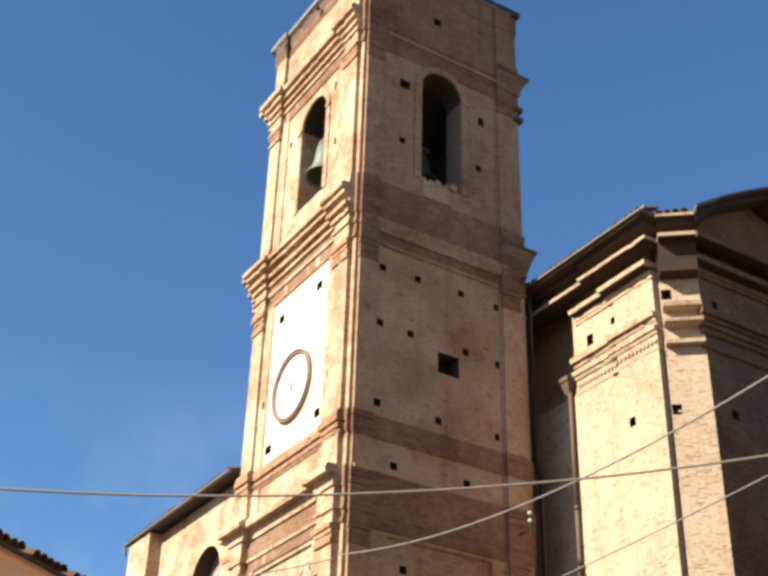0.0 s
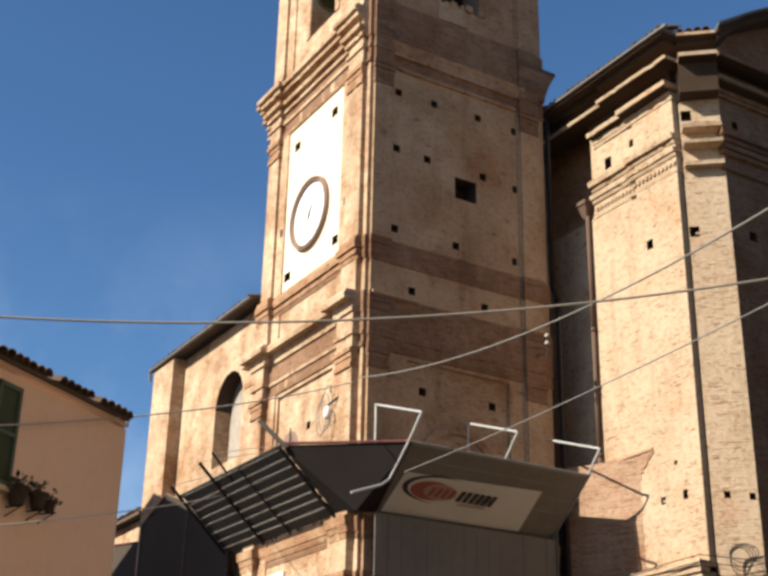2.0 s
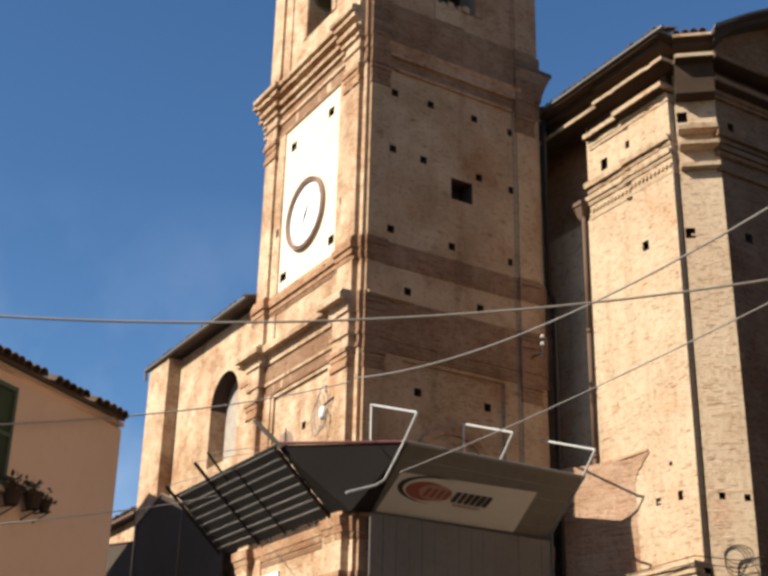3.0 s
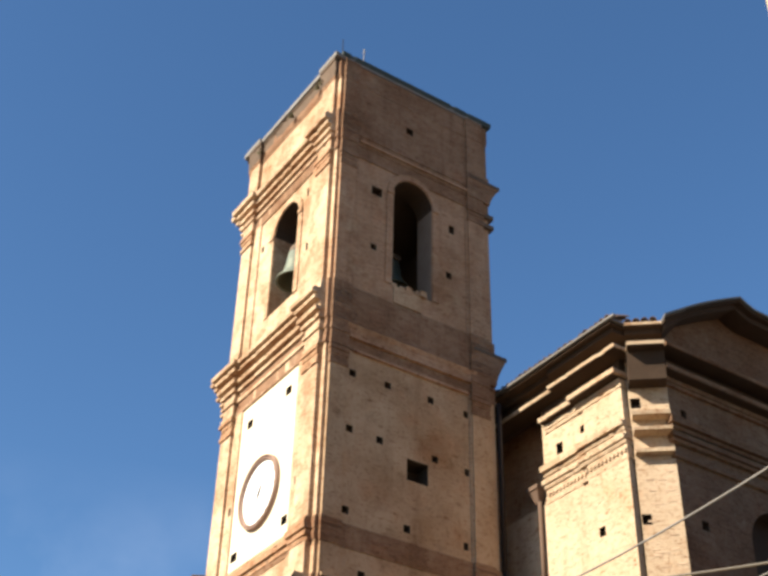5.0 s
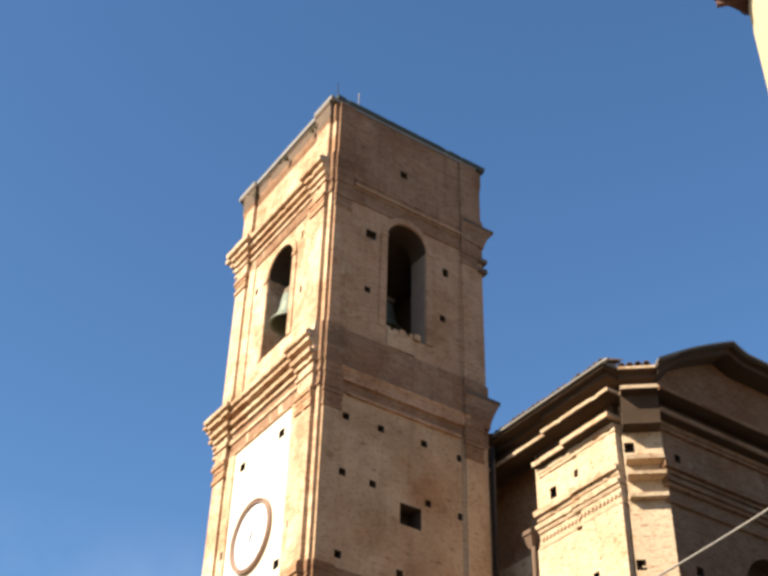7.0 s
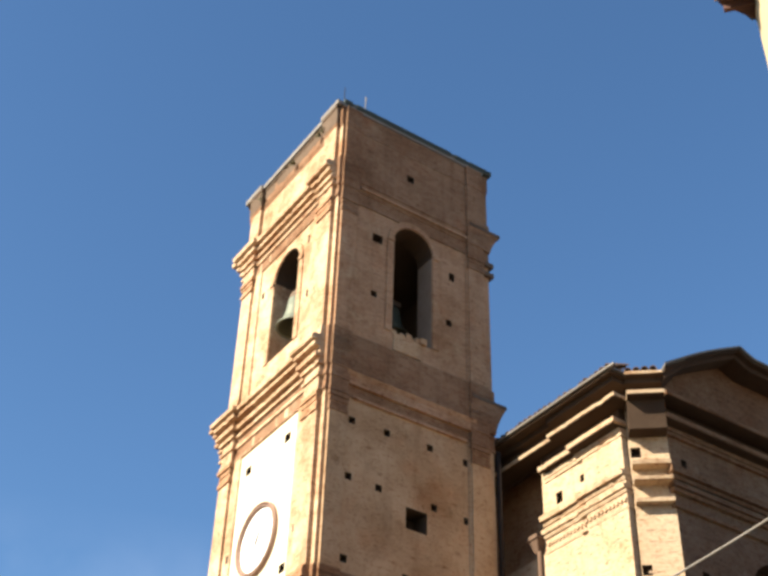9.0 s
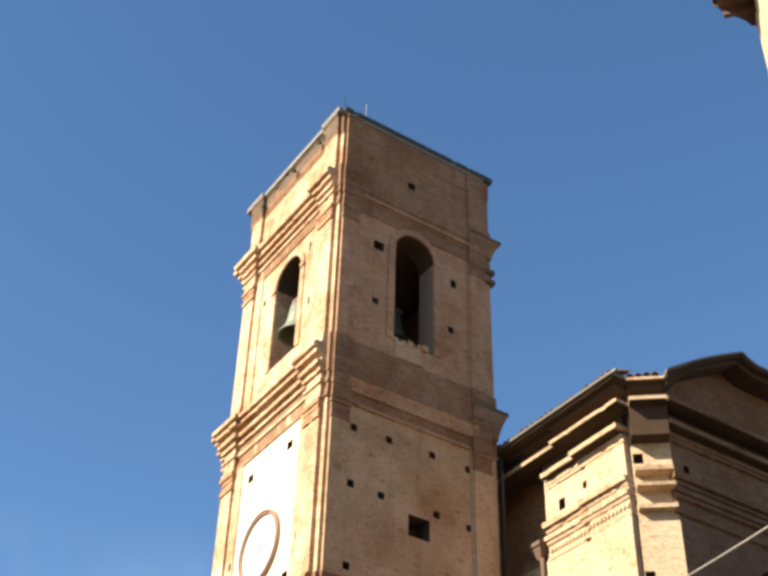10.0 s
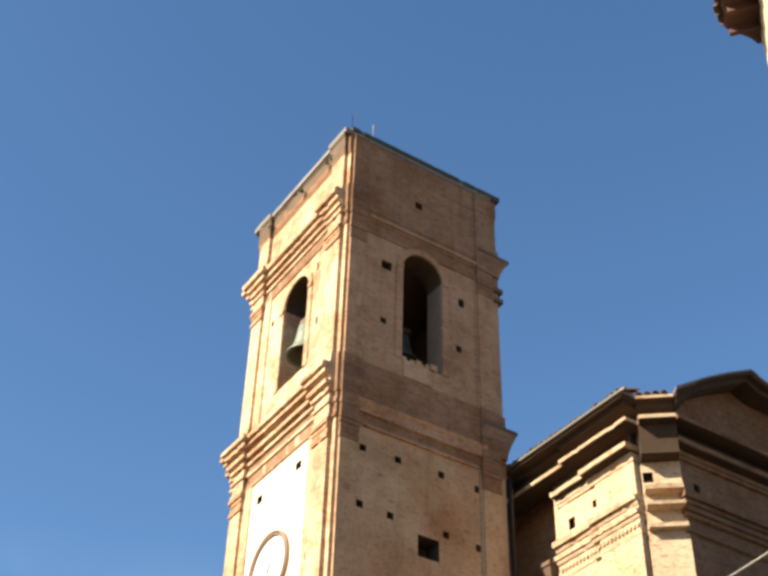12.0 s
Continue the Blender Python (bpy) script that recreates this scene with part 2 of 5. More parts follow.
def slab(bm, pts, back):
    """A plate with the outline pts (3D, in one plane) and thickness given by the vector back."""
    back = Vector(back)
    a = [bm.verts.new(p) for p in pts]
    b = [bm.verts.new(Vector(p) + back) for p in pts]
    n = len(pts)
    bm.faces.new(a)
    bm.faces.new(b[::-1])
    for i in range(n):
        bm.faces.new((a[i], b[i], b[(i + 1) % n], a[(i + 1) % n]))


def lathe(bm, centre, profile, n=28, axis="z"):
    rings = []
    for r, h in profile:
        ring = []
        for i in range(n):
            c, s = r * math.cos(2 * math.pi * i / n), r * math.sin(2 * math.pi * i / n)
            v = (c, s, h) if axis == "z" else ((h, c, s) if axis == "x" else (c, h, s))
            ring.append(bm.verts.new(Vector(centre) + Vector(v)))
        rings.append(ring)
    for k in range(len(rings) - 1):
        for i in range(n):
            bm.faces.new((rings[k][i], rings[k][(i + 1) % n], rings[k + 1][(i + 1) % n], rings[k + 1][i]))


crumble = random.Random(23)


def ragged(bm, mp, u0, u1, z0, z1, p0, p1, depth=0.3, wear=0.004, bites=0.04):
    """A worn moulding along u on the face mp, p0 proud below and p1 above, with a crumbled outer edge."""
    n = max(2, int(abs(u1 - u0) / 0.12))
    rows = []
    for k in range(n + 1):
        d = crumble.uniform(-wear, wear)
        if crumble.random() < bites:
            d -= crumble.uniform(0.015, 0.045)
        q0, q1 = max(p0 + d, 0.006), max(p1 + d, 0.006)
        u = u0 + (u1 - u0) * k / n
        h = crumble.uniform(-0.003, 0.003)
        rows.append([bm.verts.new(mp(*c)) for c in ((u, -q0, z0 + h), (u, -q1, z1 + h), (u, depth, z1), (u, depth, z0))])
    for a, b in zip(rows, rows[1:]):
        for k in range(4):
            bm.faces.new((a[k], a[(k + 1) % 4], b[(k + 1) % 4], b[k]))
    bm.faces.new(rows[0][::-1])
    bm.faces.new(rows[-1])


def part(name, bm, material, parent=None, label="", smooth=False):
    bmesh.ops.recalc_face_normals(bm, faces=bm.faces[:])
    me = bpy.data.meshes.new(name)
    bm.to_mesh(me)
    bm.free()
    if smooth:
        for p in me.polygons:
            p.use_smooth = True
    me.materials.append(material)
    # Slot 1 is the near-black that paints shade inside openings
    if any(p.material_index for p in me.polygons):
        me.materials.append(DARK)
    ob = new(name, me)
    if parent is not None:
        ob.parent = parent
    if label:
        ob["label"] = label
    return ob


def thing(name, label, category, group="", kind=""):
    return tagged(new(name), label, category, group, kind)


def boxes(*items):
    bm = bmesh.new()
    for it in items:
        box(bm, *it)
    return bm


def wall(bm, u0, u1, v0, v1, holes, mp, arch=None, thick=0.75):
    """A wall face with square holes (u, v, width, height, depth) and, if given, one arched opening (u, sill, width, crown) that goes through.
    mp(u, w, v) gives the place of a point w metres behind the face."""
    rects = [(u - w / 2, u + w / 2, v - h / 2, v + h / 2, d) for u, v, w, h, d in holes]
    if arch:
        au, av, aw, at = arch
        rects.append((au - aw / 2, au + aw / 2, av, at, None))
    us = sorted({u0, u1, *[r[0] for r in rects], *[r[1] for r in rects]})
    vs = sorted({v0, v1, *[r[2] for r in rects], *[r[3] for r in rects]})
    cache = {}

    def vert(u, w, v):
        k = (round(u, 5), round(w, 5), round(v, 5))
        if k not in cache:
            cache[k] = bm.verts.new(mp(u, w, v))
        return cache[k]

    for i in range(len(us) - 1):
        for j in range(len(vs) - 1):
            cu, cv = (us[i] + us[i + 1]) / 2, (vs[j] + vs[j + 1]) / 2
            if any(r[0] < cu < r[1] and r[2] < cv < r[3] for r in rects):
                continue
            bm.faces.new([vert(*p) for p in ((us[i], 0, vs[j]), (us[i + 1], 0, vs[j]), (us[i + 1], 0, vs[j + 1]), (us[i], 0, vs[j + 1]))])
    for a, b, c, d, deep in rects:
        if deep is None:
            continue
        closed, deep = deep > 0, abs(deep)
        q = [(a, c), (b, c), (b, d), (a, d)]
        for k in range(4):
            (ua, va), (ub, vb) = q[k], q[(k + 1) % 4]
            f = bm.faces.new([vert(*p) for p in ((ua, 0, va), (ub, 0, vb), (ub, deep, vb), (ua, deep, va))])
            # Sides of narrow holes are painted near-black for their shade, as are all backs
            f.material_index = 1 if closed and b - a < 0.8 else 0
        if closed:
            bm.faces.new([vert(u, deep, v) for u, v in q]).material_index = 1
    if arch:
        r = aw / 2
        spring = at - r
        n = 14
        curve = [(au - r * math.cos(math.pi * k / n), spring + r * math.sin(math.pi * k / n)) for k in range(n + 1)]
        for k in range(n):
            (ua, va), (ub, vb) = curve[k], curve[k + 1]
            bm.faces.new([vert(*p) for p in ((ua, 0, va), (ub, 0, vb), (ub, 0, at + 0.001), (ua, 0, at + 0.001))])
            # The arch's underside is painted near-black for the shade in it
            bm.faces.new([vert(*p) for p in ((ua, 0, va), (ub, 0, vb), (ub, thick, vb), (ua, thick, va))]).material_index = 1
        for u in (au - r, au + r):
            bm.faces.new([vert(*p) for p in ((u, 0, av), (u, 0, spring), (u, thick, spring), (u, thick, av))])
        bm.faces.new([vert(*p) for p in ((au - r, 0, av), (au + r, 0, av), (au + r, thick, av), (au - r, thick, av))])


# ---------------- ground ----------------
bm = bmesh.new()
bmesh.ops.create_grid(bm, x_segments=8, y_segments=8, size=900)
tagged(part("ground", bm, STONE_GROUND), "grey stone paving of the square and streets", "ground", kind="structure")

# ---------------- roof tiles ----------------
def tile_mesh():
    """A half-round clay tile, wider at its lower end, that lies along +y from its lower end."""
    bm = bmesh.new()
    n = 6
    rows = []
    for y, r in ((0.0, 0.105), (0.45, 0.082)):
        for t in (0.0, 0.018):
            rows.append([bm.verts.new(((r - t) * math.cos(math.pi * k / n), y, (r - t) * math.sin(math.pi * k / n))) for k in range(n + 1)])
    for k in range(n):
        bm.faces.new((rows[0][k], rows[0][k + 1], rows[2][k + 1], rows[2][k]))
        bm.faces.new((rows[1][k + 1], rows[1][k], rows[3][k], rows[3][k + 1]))
        bm.faces.new((rows[0][k + 1], rows[0][k], rows[1][k], rows[1][k + 1]))
    me = bpy.data.meshes.new("tile")
    bmesh.ops.recalc_face_normals(bm, faces=bm.faces[:])
    bm.to_mesh(me)
    bm.free()
    me.materials.append(TILE)
    return me


TILE_MESH = tile_mesh()
tile_rnd = random.Random(7)


def tiles(parent, a, b, up, rows=2, step=0.21, name="tile"):
    """Rows of clay tiles along the eave from a to b; up is the way up the slope."""
    a, b, up = Vector(a), Vector(b), Vector(up).normalized()
    along = (b - a).normalized()
    count = max(1, int((b - a).length / step))
    normal = along.cross(up).normalized()
    if normal.z < 0:
        normal = -normal
    side = up.cross(normal).normalized()
    for r in range(rows):
        for k in range(count):
            if tile_rnd.random() < 0.02:
                continue
            p = a + (b - a) * ((k + 0.5) / count) + up * (r * 0.36 - 0.06 + tile_rnd.uniform(-0.03, 0.03)) + normal * (0.0 + r * 0.012 + tile_rnd.uniform(-0.008, 0.012))
            m = Matrix((side, up, normal)).transposed().to_4x4()
            m.translation = p
            ob = new(name, TILE_MESH)
            ob.parent = parent
            ob.matrix_basis = m @ pose(0, 0, 0, tile_rnd.uniform(-3, 2), tile_rnd.uniform(-5, 5), tile_rnd.uniform(-5, 5))


# ---------------- bell tower ----------------
TX0, TY0, TX1, TY1 = 13.75, 24.0, 19.40, 29.90
tower = thing("bell_tower", "tall weathered brick bell tower with stepped cornices", "bell tower")


def west(u, w, v):
    return (TX0 + w, u, v)


def south(u, w, v):
    return (u, TY0 + w, v)


def east(u, w, v):
    return (TX1 - w, u, v)


def north(u, w, v):
    return (u, TY1 - w, v)


PIL, LOWPIL, PILS = 0.13, 0.20, 0.08      # how far the pilasters stand out: west above and below the clock storey, and south
W_PIL = ((24.17, 24.90), (28.98, 29.60))     # on the west face, along y
S_PIL = ((13.86, 14.40), (18.55, 19.15))     # on the south face, along x
W_LES = ((24.90, 25.32), (28.54, 28.98))
S_LES = ((18.47, 18.55),)
ARCH_W = (26.82, 22.75, 1.5, 26.55)
ARCH_S = (16.5, 22.7, 1.42, 26.85)
HS = 0.2


def face(z0, z1, u0, u1, holes, mp, material, name, arch=None):
    bm = bmesh.new()
    wall(bm, u0, u1, z0, z1, holes, mp, arch)
    return part(name, bm, material, tower)


def shaft(z0, z1, west_holes, south_holes, mats, arches=False, lesene=True, centre=None, pil=PIL):
    """One storey: four walls, the pilasters and the flat strips beside them."""
    mw, ms, mp_ = mats
    aw, as_ = (ARCH_W, ARCH_S) if arches else (None, None)
    if centre:
        face(z0, z1, TY0, W_LES[0][1], [], west, mw, "wall_corner")
        face(z0, z1, W_LES[0][1], W_LES[1][0], west_holes, west, centre, "clock_panel")
        face(z0, z1, W_LES[1][0], TY1, [], west, mw, "wall_corner")
    else:
        face(z0, z1, TY0, TY1, west_holes, west, mw, "west_wall", aw)
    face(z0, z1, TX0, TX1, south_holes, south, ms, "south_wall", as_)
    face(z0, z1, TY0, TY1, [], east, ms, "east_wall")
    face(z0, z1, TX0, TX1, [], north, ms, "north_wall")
    for a, b in W_PIL:
        part("pilaster", boxes((TX0 - pil, a, z0, TX0 + 0.05, b, z1)), mp_, tower)
        part("pilaster", boxes((TX1 - 0.05, a, z0, TX1 + 0.06, b, z1)), mp_, tower)
    for a, b in S_PIL:
        part("pilaster", boxes((a, TY0 - PILS, z0, b, TY0 + 0.05, z1)), ms, tower)
        part("pilaster", boxes((a, TY1 - 0.05, z0, b, TY1 + PILS, z1)), ms, tower)
    if lesene:
        for a, b in W_LES:
            part("lesene", boxes((TX0 - 0.045, a, z0, TX0 + 0.05, b, z1)), mp_, tower)
        for a, b in S_LES:
            part("lesene", boxes((a, TY0 - 0.03, z0, b, TY0 + 0.05, z1)), ms, tower)


def courses(name, levels, material, worn=0.035, pil=PIL, deep=0.85):
    """Mouldings round the tower that break forward over the pilasters, worn short on the south face and cut back at the corner; levels: z0, z1, projection below and above."""
    for z0, z1, p0, p1 in levels:
        bm = bmesh.new()
        s0, s1 = min(p0, worn), min(p1, worn)
        e = 0.004
        c0, c1 = min(p0, 0.05), min(p1, 0.05)
        taper(bm, (TX0 - c0, TY0 - s0, TX1 + c0, TY1 + p0), z0, (TX0 - c1, TY0 - s1, TX1 + c1, TY1 + p1), z1)
        for a, b in S_PIL:
            taper(bm, (a - s0, TY0 - PILS - s0, b + s0, TY0 + 0.3), z0 - 3 * e, (a - s1, TY0 - PILS - s1, b + s1, TY0 + 0.3), z1 + 3 * e)
        # South, east and north faces use a darker brick than the west mouldings
        part(name + "_return", bm, DARK_BRICK, tower)
        bm = bmesh.new()
        ragged(bm, west, W_PIL[0][0], TY1 + (p0 + p1) / 2, z0 - e, z1 + e, p0 * deep, p1 * deep)
        for k, (a, b) in enumerate(W_PIL):
            south_end = min(p1, 0.08) if k == 0 else p1
            ragged(bm, west, a - south_end, b + p1, z0 - 2 * e, z1 + 2 * e, pil + p0 * deep, pil + p1 * deep)
        part(name, bm, material, tower)


def capitals(z0, z1, pil=PIL):
    """Moulded heads of the pilasters, of four stepped bands each."""
    h = (z1 - z0) / 4
    for k, p in enumerate((0.05, 0.02, 0.04, 0.08)):
        za, zb = z0 + k * h, z0 + (k + 1) * h
        for j, (a, b) in enumerate(W_PIL):
            bm = bmesh.new()
            ragged(bm, west, a - (0.02 if j == 0 else p), b + p, za, zb - 0.02, pil + p, pil + p, 0.1, 0.008, 0.06)
            part("capital_band", bm, MOULD, tower)
        for a, b in S_PIL:
            part("capital_band", boxes((a - p * 0.5, TY0 - PILS - p * 0.5, za, b + p * 0.5, TY0 + 0.1, zb - 0.02)), DARK_BRICK, tower)


# base and lower storey
shaft(0.0, 7.75, [], [(16.6, 6.1, 0.3, 0.3, 0.2)], (BRICK, BRICK_PINK, BRICK), pil=LOWPIL)
courses("string_course", [(6.45, 6.6, 0.02, 0.08), (6.6, 6.72, 0.1, 0.1)], MOULD, pil=LOWPIL)
courses("base_cornice", [(7.45, 7.55, 0.02, 0.03), (7.6, 7.75, 0.03, 0.08), (7.75, 7.95, 0.1, 0.13)], MOULD, pil=LOWPIL)
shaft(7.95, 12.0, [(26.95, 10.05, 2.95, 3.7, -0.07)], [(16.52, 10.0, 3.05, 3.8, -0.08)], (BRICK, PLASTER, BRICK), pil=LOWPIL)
face(8.2, 11.9, 25.475, 28.425, [(26.75, 10.75, HS, HS, 0.3), (25.62, 11.4, 0.14, 0.2, 0.2)], lambda u, w, v: (TX0 + 0.07 + w, u, v), BRICK, "recessed_panel")
face(8.1, 11.9, 14.995, 18.045, [(15.48, 11.2, HS, HS, 0.3), (17.55, 11.2, HS, HS, 0.3)], lambda u, w, v: (u, TY0 + 0.08 + w, v), PLASTER, "recessed_panel")
bm = bmesh.new()
lathe(bm, (16.5, TY0 + 0.075, 9.3), [(1.0, 0.02), (1.0, -0.05), (1.2, -0.05), (1.2, 0.02)], 40, "y")
part("blind_arch", bm, BRICK_PINK, tower)
capitals(11.5, 12.0, LOWPIL)
courses("lower_entablature", [(12.0, 12.06, 0.04, 0.05), (12.06, 12.32, 0.015, 0.015), (12.32, 12.39, 0.07, 0.08), (12.39, 12.9, 0.025, 0.03), (12.9, 12.97, 0.1, 0.11), (12.97, 13.18, 0.06, 0.16),
                              (13.18, 13.3, 0.36, 0.38), (13.3, 13.42, 0.37, 0.28)], BRICK, pil=LOWPIL)
# clock storey
shaft(13.4, 14.3, [(29.0, 13.85, 0.14, 0.14, 0.2)], [(15.1, 13.72, HS, HS, 0.3), (17.3, 13.78, HS, HS, 0.3)], (BRICK, PLASTER, BRICK), pil=0.165)
courses("plinth_band", [(14.3, 14.42, 0.02, 0.05), (14.42, 14.52, 0.08, 0.08), (14.52, 14.6, 0.03, 0.03), (14.6, 14.74, 0.12, 0.13), (14.74, 14.92, 0.13, 0.04)], MOULD, pil=0.165)
S_HOLES = [(14.62, 19.29, HS, HS, 0.3), (15.74, 19.31, HS, HS, 0.3), (17.16, 19.34, HS, HS, 0.3), (18.36, 19.3, 0.15, HS, 0.3), (14.59, 17.6, HS, HS, 0.3), (15.53, 17.56, HS, HS, 0.3),
           (17.3, 17.56, HS, HS, 0.3), (18.36, 17.5, 0.15, HS, 0.3), (14.57, 15.3, HS, HS, 0.3), (16.42, 15.3, HS, HS, 0.3), (18.29, 15.33, 0.15, HS, 0.3), (16.74, 17.0, 0.68, 0.62, 0.6)]
W_HOLES = [(25.87, 19.37, 0.32, 0.27, 0.4), (28.04, 19.32, 0.32, 0.27, 0.4), (25.6, 15.41, 0.3, 0.26, 0.4), (28.27, 15.34, 0.36, 0.26, 0.4)]
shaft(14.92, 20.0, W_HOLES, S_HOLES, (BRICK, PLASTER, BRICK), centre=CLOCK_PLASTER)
# Flat dark plates paint the shade of two holes
part("hole_shade", boxes((TX0 - 0.05, 28.63, 16.7, TX0 - 0.04, 28.78, 16.95), ), DARK, tower)
part("hole_shade", boxes((TX0 - 0.05, 24.98, 16.2, TX0 - 0.04, 25.12, 16.4), ), DARK, tower)
capitals(19.35, 19.95)
courses("middle_entablature", [(19.97, 20.05, 0.05, 0.06), (20.05, 20.42, 0.015, 0.015), (20.42, 20.5, 0.08, 0.09), (20.5, 20.78, 0.02, 0.02), (20.78, 20.86, 0.12, 0.13), (20.86, 21.0, 0.04, 0.06), (21.0, 21.1, 0.22, 0.24),
                               (21.1, 21.34, 0.06, 0.1), (21.34, 21.42, 0.3, 0.31), (21.42, 21.52, 0.16, 0.2), (21.52, 21.62, 0.4, 0.42), (21.62, 21.7, 0.38, 0.3), (21.7, 22.05, 0.12, 0.08)], BRICK)
bm = bmesh.new()
ragged(bm, south, 14.35, 18.7, 20.62, 20.76, 0.09, 0.14, 0.1, 0.01, 0.1)
part("south_ledge", bm, BRICK_PINK, tower)
part("south_ledge", boxes((14.4, TY0 - 0.09, 20.36, 18.7, TY0 + 0.1, 20.615)), BRICK_PINK, tower)
part("south_ledge", boxes((14.6, TY0 - 0.07, 19.95, 18.4, TY0 + 0.1, 20.03)), BRICK_PINK, tower)
part("south_ledge", boxes((13.9, TY0 - 0.16, 13.38, 15.2, TY0 + 0.1, 13.46)), PLASTER, tower)
part("south_ledge", boxes((14.5, TY0 - 0.09, 27.5, 18.6, TY0 + 0.1, 27.58)), BRICK_PINK, tower)
for z0, z1 in ((20.8, 22.0), (27.75, 28.35)):
    part("stained_frieze", boxes((13.8, TY0 - 0.055, z0, 19.3, TY0 + 0.1, z1)), DARK_BRICK, tower)
for zb, zt, out in ((20.55, 21.5, 0.36), (27.35, 28.1, 0.36)):
    bm = bmesh.new()
    for k in range(5):
        f0, f1 = (k / 5) ** 1.5, ((k + 1) / 5) ** 1.5
        z0, z1 = zb + (zt - zb) * k / 5, zb + (zt - zb) * (k + 1) / 5
        taper(bm, (18.6, TY0 - 0.09 - 0.04 * f0, TX1 + 0.03 + out * f0, TY1), z0, (18.6, TY0 - 0.09 - 0.04 * f1, TX1 + 0.03 + out * f1, TY1), z1)
    part("cornice_end", bm, DARK_BRICK, tower)
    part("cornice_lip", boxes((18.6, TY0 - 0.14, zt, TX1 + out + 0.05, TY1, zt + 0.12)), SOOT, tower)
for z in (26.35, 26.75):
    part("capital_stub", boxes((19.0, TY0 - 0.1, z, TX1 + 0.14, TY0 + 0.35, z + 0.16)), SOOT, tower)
# belfry
BW = [(25.42, 24.1, 0.2, 0.26, 0.35), (28.35, 25.8, 0.16, 0.24, 0.3), (25.62, 26.3, 0.1, 0.32, 0.1)]
BS = [(15.2, 25.9, 0.36, 0.32, 0.35), (15.14, 23.78, HS, HS, 0.3), (17.95, 25.71, 0.2, 0.3, 0.3), (17.83, 23.9, HS, 0.22, 0.3)]
shaft(22.05, 27.0, BW, BS, (BRICK, BRICK_PINK, BRICK), arches=True)
# Floor, vault and inner walls are near-black to put shade into the belfry
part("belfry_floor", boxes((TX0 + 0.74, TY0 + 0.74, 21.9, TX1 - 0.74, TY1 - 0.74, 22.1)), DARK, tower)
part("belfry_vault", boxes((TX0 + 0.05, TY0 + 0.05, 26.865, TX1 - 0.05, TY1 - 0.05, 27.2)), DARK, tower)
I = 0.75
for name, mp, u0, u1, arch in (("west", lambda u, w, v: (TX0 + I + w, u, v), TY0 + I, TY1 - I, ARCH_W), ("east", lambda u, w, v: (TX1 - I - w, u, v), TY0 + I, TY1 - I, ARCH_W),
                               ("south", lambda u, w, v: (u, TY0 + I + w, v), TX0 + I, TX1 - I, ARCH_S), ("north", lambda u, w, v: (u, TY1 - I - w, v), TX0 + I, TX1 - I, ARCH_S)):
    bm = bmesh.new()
    # Unseen east and north sides stay shut to keep the inside dark
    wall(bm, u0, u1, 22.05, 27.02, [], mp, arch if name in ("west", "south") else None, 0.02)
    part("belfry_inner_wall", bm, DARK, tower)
for u0, u1 in ((ARCH_S[0] + ARCH_S[2] / 2 - 0.02, ARCH_S[0] + ARCH_S[2] / 2 + 0.01),):
    part("jamb_lining", boxes((u0, TY0 + 0.02, 22.75, u1, TY0 + 0.72, 26.1)), GREYJAMB, tower)
# brick rims and imposts of the bell openings
for mp, arch, name in ((west, ARCH_W, "arch_rim"), (south, ARCH_S, "arch_rim")):
    au, av, aw, at = arch
    r, sp = aw / 2, at - aw / 2
    bm = bmesh.new()
    n = 14
    for k in range(n):
        t0, t1 = math.pi * k / n, math.pi * (k + 1) / n
        q = [(au - rr * math.cos(t), sp + rr * math.sin(t)) for rr, t in ((r + 0.02, t0), (r + 0.22, t0), (r + 0.22, t1), (r + 0.02, t1))]
        f = [bm.verts.new(mp(u, -0.045, v)) for u, v in q]
        g = [bm.verts.new(mp(u, 0.02, v)) for u, v in q]
        bm.faces.new(f)
        for i in range(4):
            bm.faces.new((f[i], f[(i + 1) % 4], g[(i + 1) % 4], g[i]))
    part(name, bm, BRICK if mp is west else BRICK_PINK, tower)
    for sgn in (-1, 1):
        ua, ub = sorted((au + sgn * (r + 0.01), au + sgn * (r + 0.24)))
        for nm, v0, v1, dw in (("impost", sp - 0.1, sp + 0.02, -0.08), ("jamb_strip", av, sp - 0.1, -0.04)):
            c = [mp(ua, dw, v0), mp(ub, 0.03, v1)]
            lo, hi = [min(a, b) for a, b in zip(*c)], [max(a, b) for a, b in zip(*c)]
            part(nm, boxes((*lo, *hi)), BRICK if mp is west else BRICK_PINK, tower)
sill_rnd = random.Random(11)
for k in range(7):
    c = Vector((15.9 + 0.16 * k, TY0 + sill_rnd.uniform(0.0, 0.3), 22.74))
    r = sill_rnd.uniform(0.06, 0.13)
    part("rubble_stone", boxes((c.x - r, c.y - r, 22.66, c.x + r, c.y + r, 22.74 + r)), PLASTER, tower)
part("patched_sill", boxes((15.85, TY0 - 0.035, 22.1, 16.8, TY0 + 0.02, 22.68)), PLASTER, tower)
capitals(26.35, 26.9)
